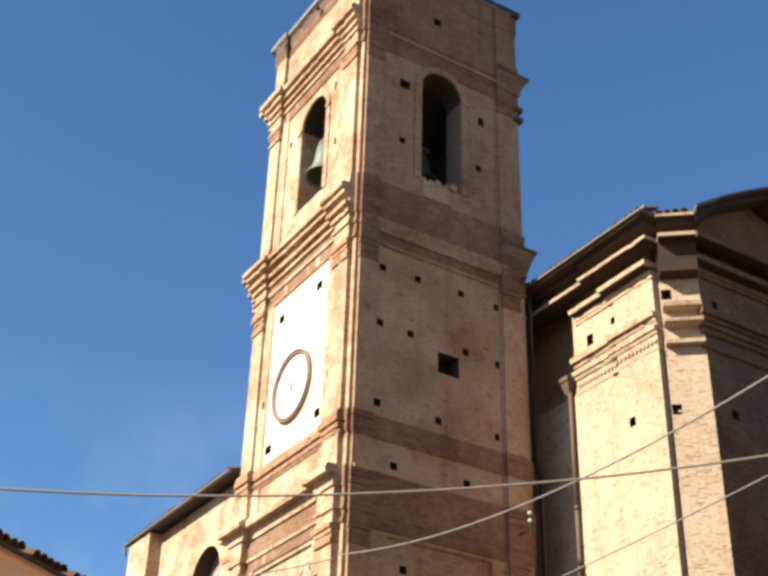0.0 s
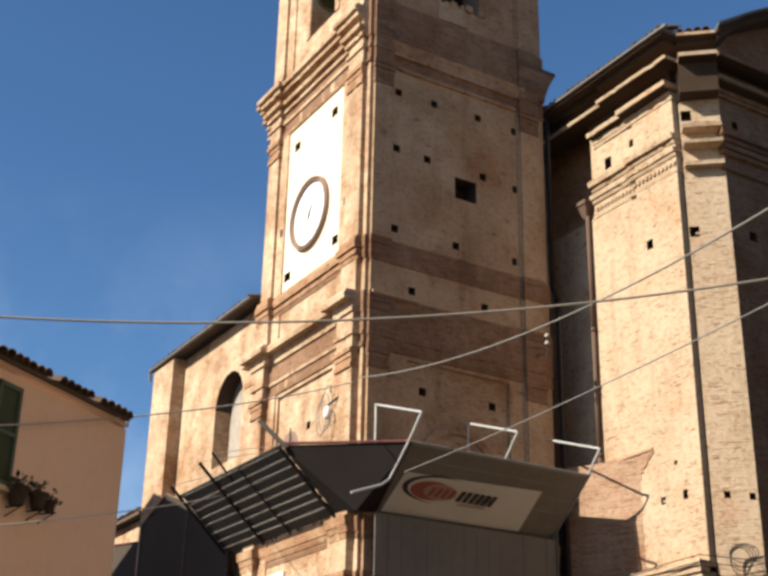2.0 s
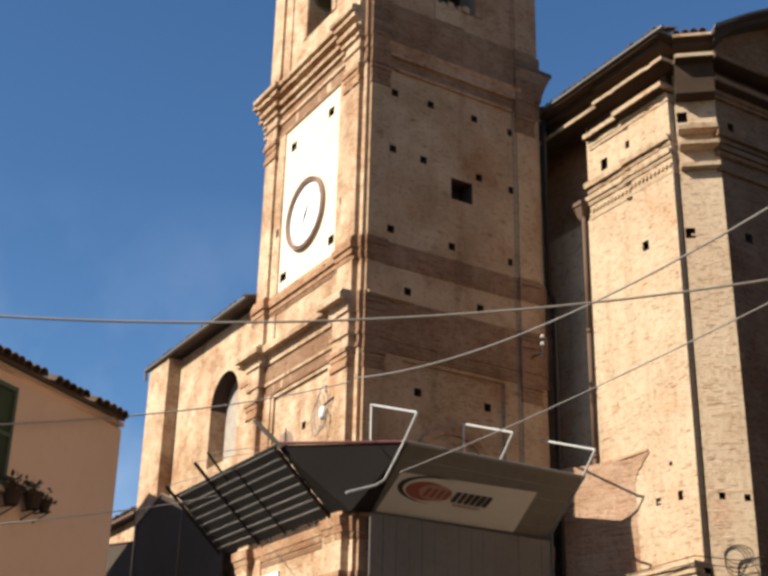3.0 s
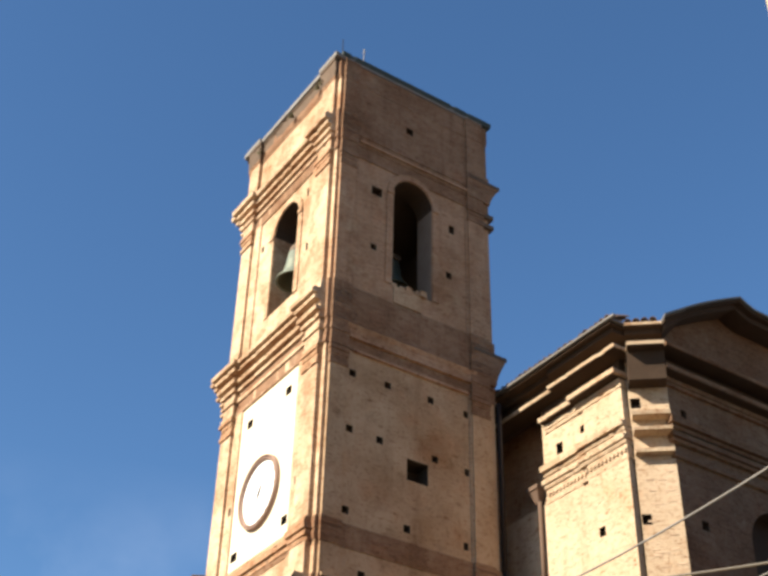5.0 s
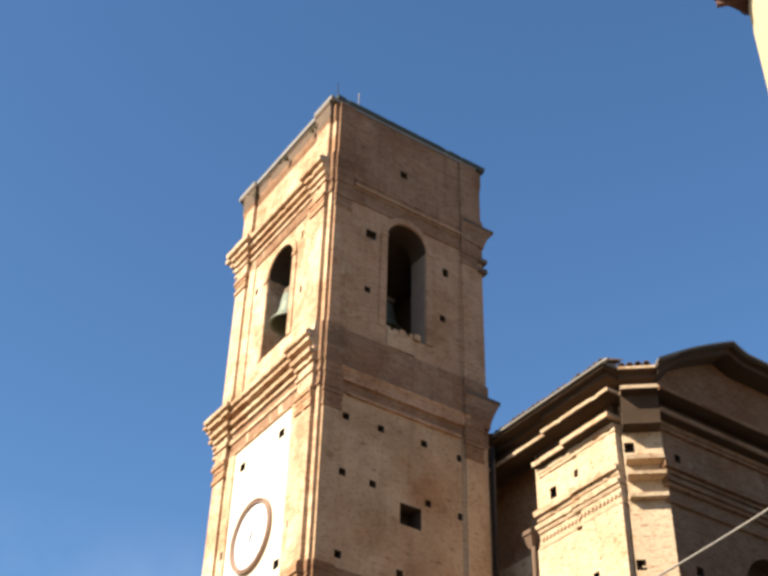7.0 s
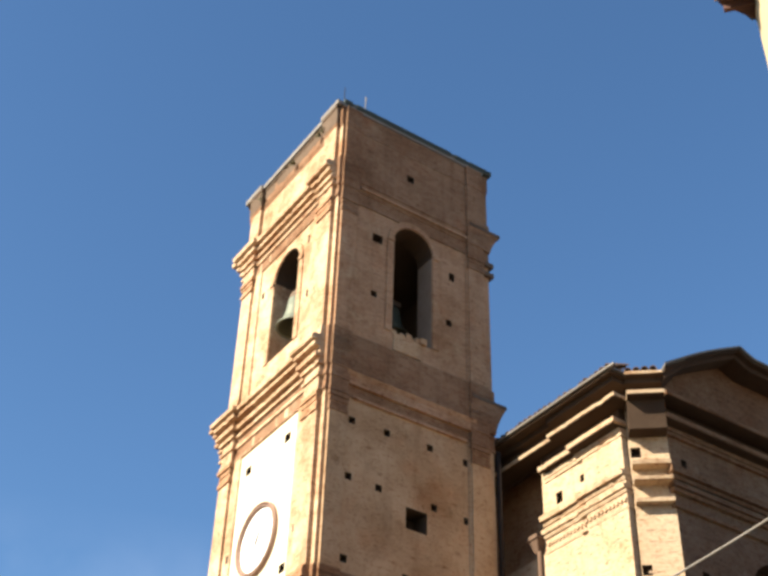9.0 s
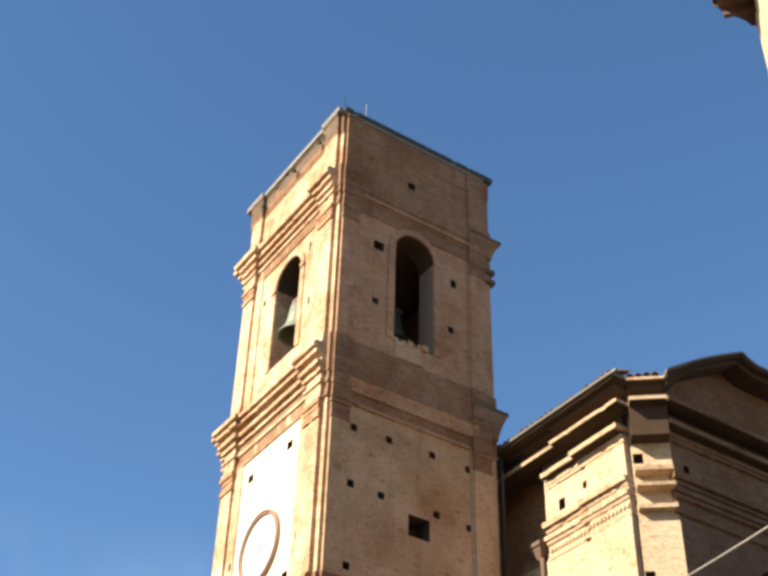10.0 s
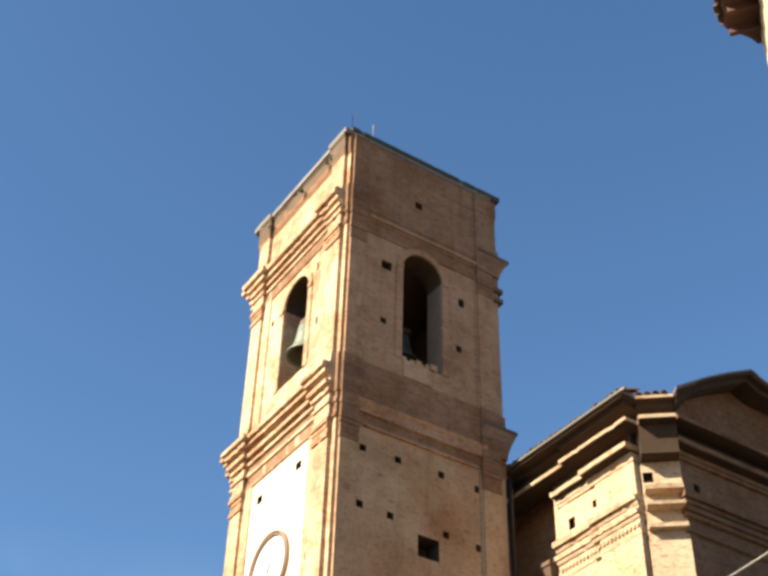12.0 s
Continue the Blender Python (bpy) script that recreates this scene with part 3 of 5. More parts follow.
courses("upper_entablature", [(26.9, 26.98, 0.04, 0.05), (26.98, 27.36, 0.015, 0.015), (27.36, 27.44, 0.08, 0.09), (27.44, 27.62, 0.03, 0.03), (27.62, 27.7, 0.14, 0.15), (27.7, 27.86, 0.05, 0.07), (27.86, 27.95, 0.24, 0.25),
                              (27.95, 28.06, 0.1, 0.14), (28.06, 28.18, 0.37, 0.4), (28.18, 28.28, 0.38, 0.28), (28.28, 28.5, 0.08, 0.05)], BRICK)
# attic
# South, east and north attic walls use the darker brick
shaft(28.4, 29.95, [], [(16.35, 28.95, 0.26, 0.26, 0.35)], (BRICK, DARK_BRICK, BRICK), lesene=False)
courses("attic_cornice", [(29.9, 30.02, 0.02, 0.03)], DARK_BRICK, 0.01)
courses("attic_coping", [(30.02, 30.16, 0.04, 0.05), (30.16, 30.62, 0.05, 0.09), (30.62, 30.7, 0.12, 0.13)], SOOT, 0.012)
bm = bmesh.new()
ragged(bm, west, TY0 - 0.04, W_PIL[0][1] + 0.1, 30.72, 30.86, 0.25, 0.27, 5.5, 0.004, 0.03)
ragged(bm, west, W_PIL[0][1] + 0.1, W_PIL[1][0] - 0.1, 30.714, 30.853, 0.17, 0.19, 5.5, 0.006, 0.05)
ragged(bm, west, W_PIL[1][0] - 0.1, TY1 + 0.12, 30.72, 30.86, 0.25, 0.27, 5.5, 0.004, 0.03)
part("coping_lip", bm, LIP, tower)
bm = bmesh.new()
ragged(bm, south, TX0 - 0.02, TX1 + 0.2, 30.81, 30.985, 0.05, 0.08, 0.4, 0.005, 0.03)
part("copper_edge", bm, COPPER, tower)
for y0 in (24.95, 25.2, 26.8, 28.9):
    bm = bmesh.new()
    for k in range(14):
        a = 2.0 * math.pi * k / 14 + crumble.uniform(-0.2, 0.2)
        root = Vector((TX0 - 0.1, y0, 30.3))
        tip = root + Vector((-0.16 + crumble.uniform(-0.05, 0.05), 0.15 * math.cos(a), 0.14 * math.sin(a)))
        w = Vector((0, 0.03 * math.sin(a), -0.03 * math.cos(a)))
        bm.faces.new([bm.verts.new(v) for v in (root - w, root + w, tip + w * 0.4, tip - w * 0.4)])
    bmesh.ops.remove_doubles(bm, verts=bm.verts[:], dist=0.012)
    part("weed_tuft", bm, PLANT, tower, "dry weed rooted in the coping")
bm = bmesh.new()
rod(bm, (13.80, 24.1, 30.8), (13.79, 24.1, 31.7), 0.013, 6)
part("lightning_rod", bm, BLACK, tower)
bm = bmesh.new()
rod(bm, (14.70, 24.3, 30.8), (14.72, 24.3, 31.9), 0.016, 6)
rod(bm, (14.72, 24.3, 31.78), (14.72, 24.3, 31.98), 0.022, 8)
part("aerial_mast", bm, CABLE, tower)

# clock
clock = thing("tower_clock", "round white tower clock with rosy ring and thin black pointers", "clock")
CC = (TX0, 27.03, 16.76)
bm = bmesh.new()
lathe(bm, CC, [(0.0, -0.03), (0.92, -0.03), (0.92, 0.0)], 48, "x")
part("dial", bm, ENAMEL, clock)
bm = bmesh.new()
lathe(bm, CC, [(0.90, 0.0), (0.90, -0.07), (0.92, -0.11), (0.95, -0.11), (0.96, -0.06), (0.99, -0.06), (1.0, -0.12), (1.03, -0.12), (1.05, -0.08), (1.05, 0.0)], 48, "x")
part("ring", bm, RIM, clock)
for ang, ln, w in ((205, 0.62, 0.045), (28, 0.4, 0.06)):
    bm = bmesh.new()
    dy, dz = -math.sin(radians(ang)), math.cos(radians(ang))
    rod(bm, (TX0 - 0.055, CC[1] - dy * 0.12, CC[2] - dz * 0.12), (TX0 - 0.055, CC[1] + dy * ln, CC[2] + dz * ln), w * 0.5, 6, 0.008)
    part("pointer", bm, BLACK, clock)
for k in range(12):
    a = 2 * math.pi * k / 12
    bm = bmesh.new()
    rod(bm, (TX0 - 0.034, CC[1] + 0.72 * math.sin(a), CC[2] + 0.72 * math.cos(a)), (TX0 - 0.034, CC[1] + 0.82 * math.sin(a), CC[2] + 0.82 * math.cos(a)), 0.012, 5)
    part("hour_mark", bm, CABLE, clock)


def bell(x, y, lip, r, h, axis):
    b = thing("church_bell", "large verdigris bronze bell hung in the belfry arch", "bell", "bells in the belfry")
    bm = bmesh.new()
    prof = [(0.86, 0.02), (0.9, 0.0), (1.0, 0.0), (0.97, 0.05), (0.80, 0.14), (0.64, 0.27), (0.53, 0.45), (0.47, 0.65), (0.44, 0.8), (0.36, 0.88), (0.2, 0.92), (0.17, 1.0), (0.0, 1.0)]
    lathe(bm, (x, y, lip), [(r * a, h * c) for a, c in prof], 32)
    lathe(bm, (x, y, lip), [(r * 0.86, h * 0.02), (r * 0.7, h * 0.2), (r * 0.55, h * 0.5), (r * 0.45, h * 0.85), (0.0, h * 0.9)], 32)
    part("bell_body", bm, BRONZE, b, smooth=True)
    bm = bmesh.new()
    rod(bm, (x, y, lip + h * 0.9), (x, y, lip + h * 0.1), 0.02, 6)
    rod(bm, (x, y, lip + h * 0.12), (x, y, lip - h * 0.05), 0.07, 8)
    part("clapper", bm, BLACK, b)
    bm = bmesh.new()
    d = (0.0, 0.3, 0.0) if axis == "y" else (0.3, 0.0, 0.0)
    box(bm, x - max(0.11, d[0]), y - max(0.11, d[1]), lip + h + 0.02, x + max(0.11, d[0]), y + max(0.11, d[1]), lip + h + 0.2)
    part("yoke", bm, WOOD, b)


bell(14.12, 26.70, 23.68, 0.60, 1.25, "y")
bell(17.2, 26.2, 24.4, 0.6, 1.2, "x")

# downpipe at the tower's south-east edge
pipe = thing("downpipe", "dark rust brown downpipe beside the tower", "downpipe")
for a, b in (((19.5, 23.93, 20.0), (19.5, 23.93, 14.9)), ((19.5, 23.93, 14.9), (19.62, 23.9, 14.5)), ((19.62, 23.9, 14.5), (19.62, 23.9, 0.0))):
    bm = bmesh.new()
    rod(bm, a, b, 0.075, 10)
    part("pipe_length", bm, RUSTY, pipe, smooth=True)

# ---------------- side wall of the nave ----------------
nave = thing("nave", "long weathered brick side wall of the church nave with arched window", "church")
NX = 13.95
bm = bmesh.new()
wall(bm, 29.9, 35.7, 0.0, 15.2, [], lambda u, w, v: (NX + w, u, v), (32.1, 11.0, 1.9, 13.75), 0.55)
part("nave_wall", bm, BRICK, nave)
part("window_infill", boxes((NX + 0.5, 31.0, 10.9, NX + 0.6, 33.2, 13.9)), GREYWALL, nave)
part("corner_block", boxes((13.53, 35.75, 0.0, 15.2, 37.4, 15.2)), BRICK, nave)
part("end_wall", boxes((15.2, 37.0, 0.0, 24, 37.35, 15.2)), BRICK, nave)
part("string_course", boxes((NX - 0.03, 29.9, 12.9, NX + 0.05, 31.0, 13.05)), MOULD, nave)
bm = bmesh.new()
slab(bm, [(13.5, 29.95, 15.22), (13.5, 37.6, 15.22), (20.0, 37.7, 17.2), (20.0, 29.95, 17.2)], (0, 0, 0.1))
part("roof", bm, TILE, nave)
bm = bmesh.new()
rod(bm, (13.46, 29.95, 15.27), (13.46, 37.65, 15.27), 0.06, 10)
rod(bm, (13.46, 37.63, 15.27), (13.5, 37.66, 14.95), 0.05, 8)
part("gutter", bm, LEAD, nave)
tiles(nave, (13.54, 30.0, 15.33), (13.54, 37.6, 15.33), (1, 0, 0.3), 1)

annex = thing("annex", "low brick annex with tiled roof behind the nave", "building")
part("wall", boxes((13.95, 37.75, 0.0, 20, 46.0, 10.55)), BRICK, annex)
bm = bmesh.new()
slab(bm, [(13.6, 37.8, 10.56), (13.6, 46.2, 10.56), (20.0, 46.2, 12.2), (20.0, 37.8, 12.2)], (0, 0, 0.1))
part("roof", bm, TILE, annex)
tiles(annex, (13.66, 37.8, 10.70), (13.66, 42.2, 10.70), (1, 0, 0.26), 1)

# Added dark sheet, cut to the outline of the shadow on the nave wall
shadow_sheet = thing("tarpaulin", "dark grey sheet standing in for the shadow on the lower nave wall", "tarpaulin")
bm = bmesh.new()
slab(bm, [(13.44, 30.3, 5.0), (13.44, 36.9, 5.0), (13.44, 36.9, 10.0), (13.44, 35.0, 10.6), (13.44, 33.3, 10.0), (13.44, 30.3, 9.2)], (0.03, 0, 0))
part("sheet", bm, SHADOW_GREY, shadow_sheet)
# Rods added along the sheet's rim
for a, b in (((36.9, 10.0), (35.0, 10.6)), ((35.0, 10.6), (33.3, 10.0)), ((36.9, 10.0), (36.9, 5.0)), ((33.3, 10.0), (33.3, 5.0))):
    bm = bmesh.new()
    rod(bm, (13.42, *a), (13.42, *b), 0.03, 8)
    part("batten", bm, WOOD, shadow_sheet)

# Second added sheet: shadow low on the annex, its reddish edge as a rod
shadow_sheet2 = thing("tarpaulin", "dark brown sheet standing in for the shadow on the lower annex wall", "tarpaulin")
bm = bmesh.new()
slab(bm, [(13.86, 37.8, 4.0), (13.86, 45.8, 4.0), (13.86, 45.8, 9.95), (13.86, 41.0, 10.1), (13.86, 37.8, 9.7)], (0.03, 0, 0))
part("sheet", bm, SHADOW_GREY, shadow_sheet2)
bm = bmesh.new()
rod(bm, (13.84, 37.8, 9.7), (13.84, 41.0, 10.1), 0.03, 8)
part("batten", bm, REDDISH, shadow_sheet2)

neighbour = thing("neighbour_house", "plain plastered gabled house across the street", "house")
bm = bmesh.new()
slab(bm, [(5.0, 30.6, 0), (5.0, 43.0, 0), (5.0, 43.0, 14.3), (5.0, 36.8, 16.7), (5.0, 30.6, 14.3)], (-10, 0, 0))
part("wall", bm, OCHRE, neighbour)

# ---------------- transept ----------------
transept = thing("transept", "pale brick transept with deep stepped eaves and curved gable", "church")
AX, CY, EAVE = 20.5, 19.3, 20.0
GABLE_FOOT, GABLE_TOP, RISE = 20.9, 23.95, 1.9


def rise(x):
    """How high the curved gable lifts the eaves at x: a swept ramp, then a short drop to a level run."""
    if x > GABLE_TOP:
        return RISE - 0.25 * min(1.0, (x - GABLE_TOP) / 0.35)
    return RISE * max(0.0, (x - GABLE_FOOT) / (GABLE_TOP - GABLE_FOOT)) ** 0.8


bm = bmesh.new()
A_HOLES = [(21.66 * AX / 21, 15.27, 0.22, 0.26, 0.3), (22.6, 18.32, 0.26, 0.34, 0.3), (21.64, 18.48, 0.18, 0.22, 0.3), (21.3, 8.7, 0.16, 0.18, 0.2), (20.57, 8.71, 0.16, 0.22, 0.2), (20.81, 9.51, 0.1, 0.1, 0.1),
           (21.24, 6.6, 0.16, 0.26, 0.2)]
BACK_Y, BACK_Z = 23.28, 16.9
wall(bm, 20.15, 32.0, 0.0, BACK_Z, [h for h in A_HOLES if h[1] < BACK_Z], lambda u, w, v: (AX + w, u, v))
wall(bm, 20.15, BACK_Y, BACK_Z, 20.3, [h for h in A_HOLES if h[1] > BACK_Z], lambda u, w, v: (AX + w, u, v))
box(bm, AX + 0.004, BACK_Y - 0.3, BACK_Z, AX + 0.9, BACK_Y, 20.29)
part("west_wall", bm, BRICK_PALE, transept)
part("set_back_wall", boxes((AX + 0.8, BACK_Y, BACK_Z - 0.1, AX + 1.0, 32.0, 20.3)), BRICK_PINK, transept)
bm = bmesh.new()
slab(bm, [(AX, 20.15, 0), (20.85, 20.15, 0), (20.85, 20.15, 20.3), (AX, 20.15, 20.3)], (0, 0.1, 0))
part("corner_return", bm, BRICK_PALE, transept)
P0, P1 = Vector((20.63, 19.97, 0)), Vector((21.4, CY, 0))
bdir = (P1 - P0).normalized()
bnor = Vector((-bdir.y, bdir.x, 0)) * -1
blen = (P1 - P0).length
bm = bmesh.new()
wall(bm, 0.0, blen, 0.0, 20.3, [(0.17, 18.5, 0.26, 0.3, 0.25), (0.14, 15.2, 0.24, 0.28, 0.25), (0.35, 8.6, 0.14, 0.16, 0.2), (0.9, 8.55, 0.14, 0.16, 0.2), (0.6, 6.6, 0.2, 0.22, 0.2)],
     lambda u, w, v: tuple(P0 + bdir * u - bnor * (-w if bnor.dot(Vector((-1, -1, 0))) < 0 else w) + Vector((0, 0, v))))
part("chamfer_wall", bm, BRICK_PALE, transept)
# South wall and gable: shade put into the brick's colour
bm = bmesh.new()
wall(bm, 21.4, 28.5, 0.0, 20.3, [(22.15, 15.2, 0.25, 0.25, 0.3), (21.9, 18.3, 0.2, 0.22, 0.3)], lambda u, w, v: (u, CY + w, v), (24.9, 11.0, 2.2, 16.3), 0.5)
part("south_wall", bm, SHADED_BRICK, transept)
# Near-black panel closes the window and paints its unlit inside
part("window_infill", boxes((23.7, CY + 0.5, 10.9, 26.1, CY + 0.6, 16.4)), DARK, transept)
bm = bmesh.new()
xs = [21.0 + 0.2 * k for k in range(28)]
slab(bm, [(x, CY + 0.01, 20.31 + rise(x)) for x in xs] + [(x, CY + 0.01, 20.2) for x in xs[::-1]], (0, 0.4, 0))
part("gable_wall", bm, SHADED_BRICK, transept)

PATH = [(AX, 32.0), (AX, 20.15), (21.35, CY)] + [(21.65 + 0.28 * k, CY) for k in range(22)]


def offset_path(p):
    out = []
    for i, (x, y) in enumerate(PATH):
        ns = []
        for j in (i - 1, i):
            if 0 <= j < len(PATH) - 1:
                dx, dy = PATH[j + 1][0] - PATH[j][0], PATH[j + 1][1] - PATH[j][1]
                ln = math.hypot(dx, dy)
                ns.append((dy / ln, -dx / ln))
        nx, ny = sum(n[0] for n in ns) / len(ns), sum(n[1] for n in ns) / len(ns)
        s = p / (nx * nx + ny * ny)
        out.append((x + nx * s, y + ny * s))
    return out


def chamfer_band(name, z0, z1, p0, p1, material):
    """A moulding along the chamfered corner."""
    q = Vector((bdir.y, -bdir.x, 0))
    ends = (P0 + bdir * 0.03, P1 - bdir * 0.02)
    bm = bmesh.new()
    vs = [[bm.verts.new(v) for v in ((c + q * p0 + Vector((0, 0, z0))), (c + q * p1 + Vector((0, 0, z1))), (c - q * 0.2 + Vector((0, 0, z1))), (c - q * 0.2 + Vector((0, 0, z0))))] for c in ends]
    for k in range(4):
        bm.faces.new((vs[0][k], vs[0][(k + 1) % 4], vs[1][(k + 1) % 4], vs[1][k]))
    bm.faces.new(vs[0][::-1])
    bm.faces.new(vs[1])
    part(name, bm, material, transept)


def band(name, z0, z1, p0, p1, material, curved, step=0.0):
    """A moulding along the transept's walls, square at the west wall's corner and breaking back by step away from it; curved ones follow the gable."""
    break_y = 22.25 if z0 > 19.5 else 21.75
    for y0, y1, less in ((20.0, break_y, 0.0), (break_y, 32.0 if z0 > 19.7 else BACK_Y - 0.15 * (z0 > 18.9), step)):
        bm = bmesh.new()
        q0, q1 = max(p0 - less, 0.01), max(p1 - less, 0.01)
        lit = material is BRICK_PALE
        ragged(bm, lambda u, w, v: (AX + w, u, v), y0 - ((0.7 * p1 if p1 > 0.55 else 0.3 * p1 if p1 > 0.38 else min(p1, 0.03)) if y0 < 21 else 0.0), y1, z0, z1, q0, q1, 0.2, 0.006 if lit else 0.0, 0.07 if lit else 0.0)
        part(name, bm, material, transept)
    curved = curved and z0 > 20.2
    lo, hi = offset_path(p0), offset_path(p1)
    bm = bmesh.new()
    quad = []
    for i in range(2, len(PATH)):
        if i == 2:
            lo[2], hi[2] = (lo[2][0] - 0.3 * p0, lo[2][1]), (hi[2][0] - 0.3 * p1, hi[2][1])
        dz = rise(lo[i][0]) if curved else 0.0
        quad.append([bm.verts.new(v) for v in ((lo[i][0], lo[i][1], z0 + dz), (hi[i][0], hi[i][1], z1 + dz), (PATH[i][0], CY + 0.25, z1 + dz), (PATH[i][0], CY + 0.25, z0 + dz))])
    for q, r in zip(quad, quad[1:]):
        for k in range(4):
            bm.faces.new((q[k], q[(k + 1) % 4], r[(k + 1) % 4], r[k]))
    bm.faces.new(quad[0])
    bm.faces.new(quad[-1][::-1])
    # The south run of each pale moulding switches to the shade-darkened brick
    part(name, bm, material if material in (EAVES_SHADE, WOOD, LEAD) else SHADED_BRICK, transept)


for z0, z1, p0, p1 in ((17.68, 17.76, 0.10, 0.14), (17.80, 17.94, 0.22, 0.25), (17.30, 17.38, 0.10, 0.14), (17.42, 17.54, 0.18, 0.20), (16.86, 16.94, 0.08, 0.10)):
    band("string_course", z0, z1, p0, p1, BRICK_PALE, False, 0.06)
# Tall hollows and the top course carry the eaves' shade in their colour
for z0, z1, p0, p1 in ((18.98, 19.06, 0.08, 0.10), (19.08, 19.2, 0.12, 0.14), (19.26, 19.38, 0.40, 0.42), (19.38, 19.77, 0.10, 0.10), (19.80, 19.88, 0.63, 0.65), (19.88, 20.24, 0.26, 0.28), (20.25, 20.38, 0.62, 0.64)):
    band("eaves_course", z0, z1, p0, p1, EAVES_SHADE if z1 - z0 > 0.3 or z0 > 20.2 else BRICK_PALE, True, 0.0 if z1 - z0 > 0.3 else 0.14 if p0 > 0.3 else 0.04)
band("roof_edge", 20.40, 20.47, 0.78, 0.79, EAVES_SHADE, True)
# On the chamfer a dark cove paints the deep shadow between the lips
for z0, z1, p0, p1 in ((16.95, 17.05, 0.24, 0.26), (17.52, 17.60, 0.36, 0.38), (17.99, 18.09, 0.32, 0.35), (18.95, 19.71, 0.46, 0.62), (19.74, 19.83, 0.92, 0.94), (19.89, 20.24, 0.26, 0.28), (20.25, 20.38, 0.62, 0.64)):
    chamfer_band("corner_course", z0, z1, p0, p1, EAVES_SHADE if z1 - z0 > 0.3 or z0 > 20.2 else BRICK_PALE)
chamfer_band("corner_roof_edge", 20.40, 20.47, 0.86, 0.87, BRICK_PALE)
# Thin slabs added to paint the undersides dark
chamfer_band("corner_soffit", 20.385, 20.395, 0.82, 0.82, EAVES_SHADE)
chamfer_band("corner_soffit", 19.722, 19.732, 0.89, 0.89, EAVES_SHADE)
band("soffit", 20.385, 20.395, 0.82, 0.82, EAVES_SHADE, True)
band("soffit", 19.782, 19.792, 0.60, 0.60, EAVES_SHADE, True, 0.14)
band("soffit", 19.24, 19.252, 0.37, 0.37, EAVES_SHADE, True, 0.14)
# the pilaster at the corner, with a row of small brick teeth under its mouldings
bm = bmesh.new()
wall(bm, 20.004, 21.496, 0.0, 18.95, [h for h in A_HOLES if h[0] < 21.45 and h[1] > 7.0], lambda u, w, v: (AX - 0.07 + w, u, v))
slab(bm, [(AX - 0.07, 20.0, 0), (AX + 0.1, 20.0, 0), (AX + 0.1, 20.0, 18.95), (AX - 0.07, 20.0, 18.95)], (0, 0.004, 0))
slab(bm, [(AX - 0.07, 21.496, 0), (AX + 0.1, 21.496, 0), (AX + 0.1, 21.496, 18.95), (AX - 0.07, 21.496, 18.95)], (0, 0.004, 0))
part("corner_pilaster", bm, BRICK_PALE, transept)
for k in range(22):
    y = 20.02 + 0.145 * k
    part("brick_tooth", boxes((AX - (0.13 if y < 21.6 else 0.06), y, 17.06, AX + 0.1, y + 0.075, 17.16)), BRICK_PALE, transept)
bm = bmesh.new()
slab(bm, [(AX - 0.84, 32.0, 20.485), (AX - 0.84, 19.25, 20.485), (22.6, 21.5, 21.4), (22.6, 32.0, 21.4)], (0, 0, 0.05))
part("roof_slope", bm, TILE, transept)
part("roof_deck", boxes((20.9, 19.75, 20.2, 28.5, 32.0, 20.3)), TILE, transept)
part("flashing", boxes((AX - 0.885, 19.2, 20.475, AX - 0.80, 26.5, 20.53)), LIP, transept)
tiles(transept, (AX - 0.80, 28.0, 20.53), (AX - 0.80, 19.35, 20.53), (1, 0, 0.4), 2)
tiles(transept, (20.17, 19.40, 20.52), (20.75, 18.74, 20.52), (0.74, 0.67, 0.4), 1)
band("gable_flashing", 20.475, 20.53, 0.89, 0.90, LEAD, True)
bm = bmesh.new()
wall(bm, 20.02, 23.2, 0.0, 6.84, [(21.2, 6.6, 0.2, 0.24, 0.25)], lambda u, w, v: (AX - 0.3 + w, u, v))
slab(bm, [(AX - 0.3, 20.02, 0), (AX + 0.1, 20.02, 0), (AX + 0.1, 20.02, 6.84), (AX - 0.3, 20.02, 6.84)], (0, 0.004, 0))
slab(bm, [(AX - 0.3, 23.196, 0), (AX + 0.1, 23.196, 0), (AX + 0.1, 23.196, 6.84), (AX - 0.3, 23.196, 6.84)], (0, 0.004, 0))
part("plinth", bm, BRICK_PALE, transept)
part("low_cornice", boxes((AX - 0.36, 20.0, 6.85, AX + 0.1, 23.0, 6.98)), BRICK_PALE, transept)
part("low_cornice", boxes((AX - 0.42, 19.96, 6.98, AX + 0.1, 23.2, 7.1)), BRICK_PALE, transept)
part("low_cornice", boxes((AX - 0.35, 20.0, 6.2, AX + 0.1, 23.2, 6.32)), BRICK_PALE, transept)
patch_rnd = random.Random(5)
rim = [(21.55, 10.0), (22.0, 9.98), (22.6, 9.95), (23.3, 9.97), (24.0, 9.95), (24.0, 8.2), (23.2, 8.35), (22.7, 8.6), (22.45, 9.0), (22.2, 9.3), (21.95, 9.6)]
fine_rim = []
for (ya, za), (yb, zb) in zip(rim, rim[1:] + rim[:1]):
    for k in range(5):
        fine_rim.append((AX - 0.025, ya + (yb - ya) * k / 5 + patch_rnd.uniform(-0.05, 0.05), za + (zb - za) * k / 5 + patch_rnd.uniform(-0.03, 0.03)))
bm = bmesh.new()
slab(bm, fine_rim, (0.05, 0, 0))
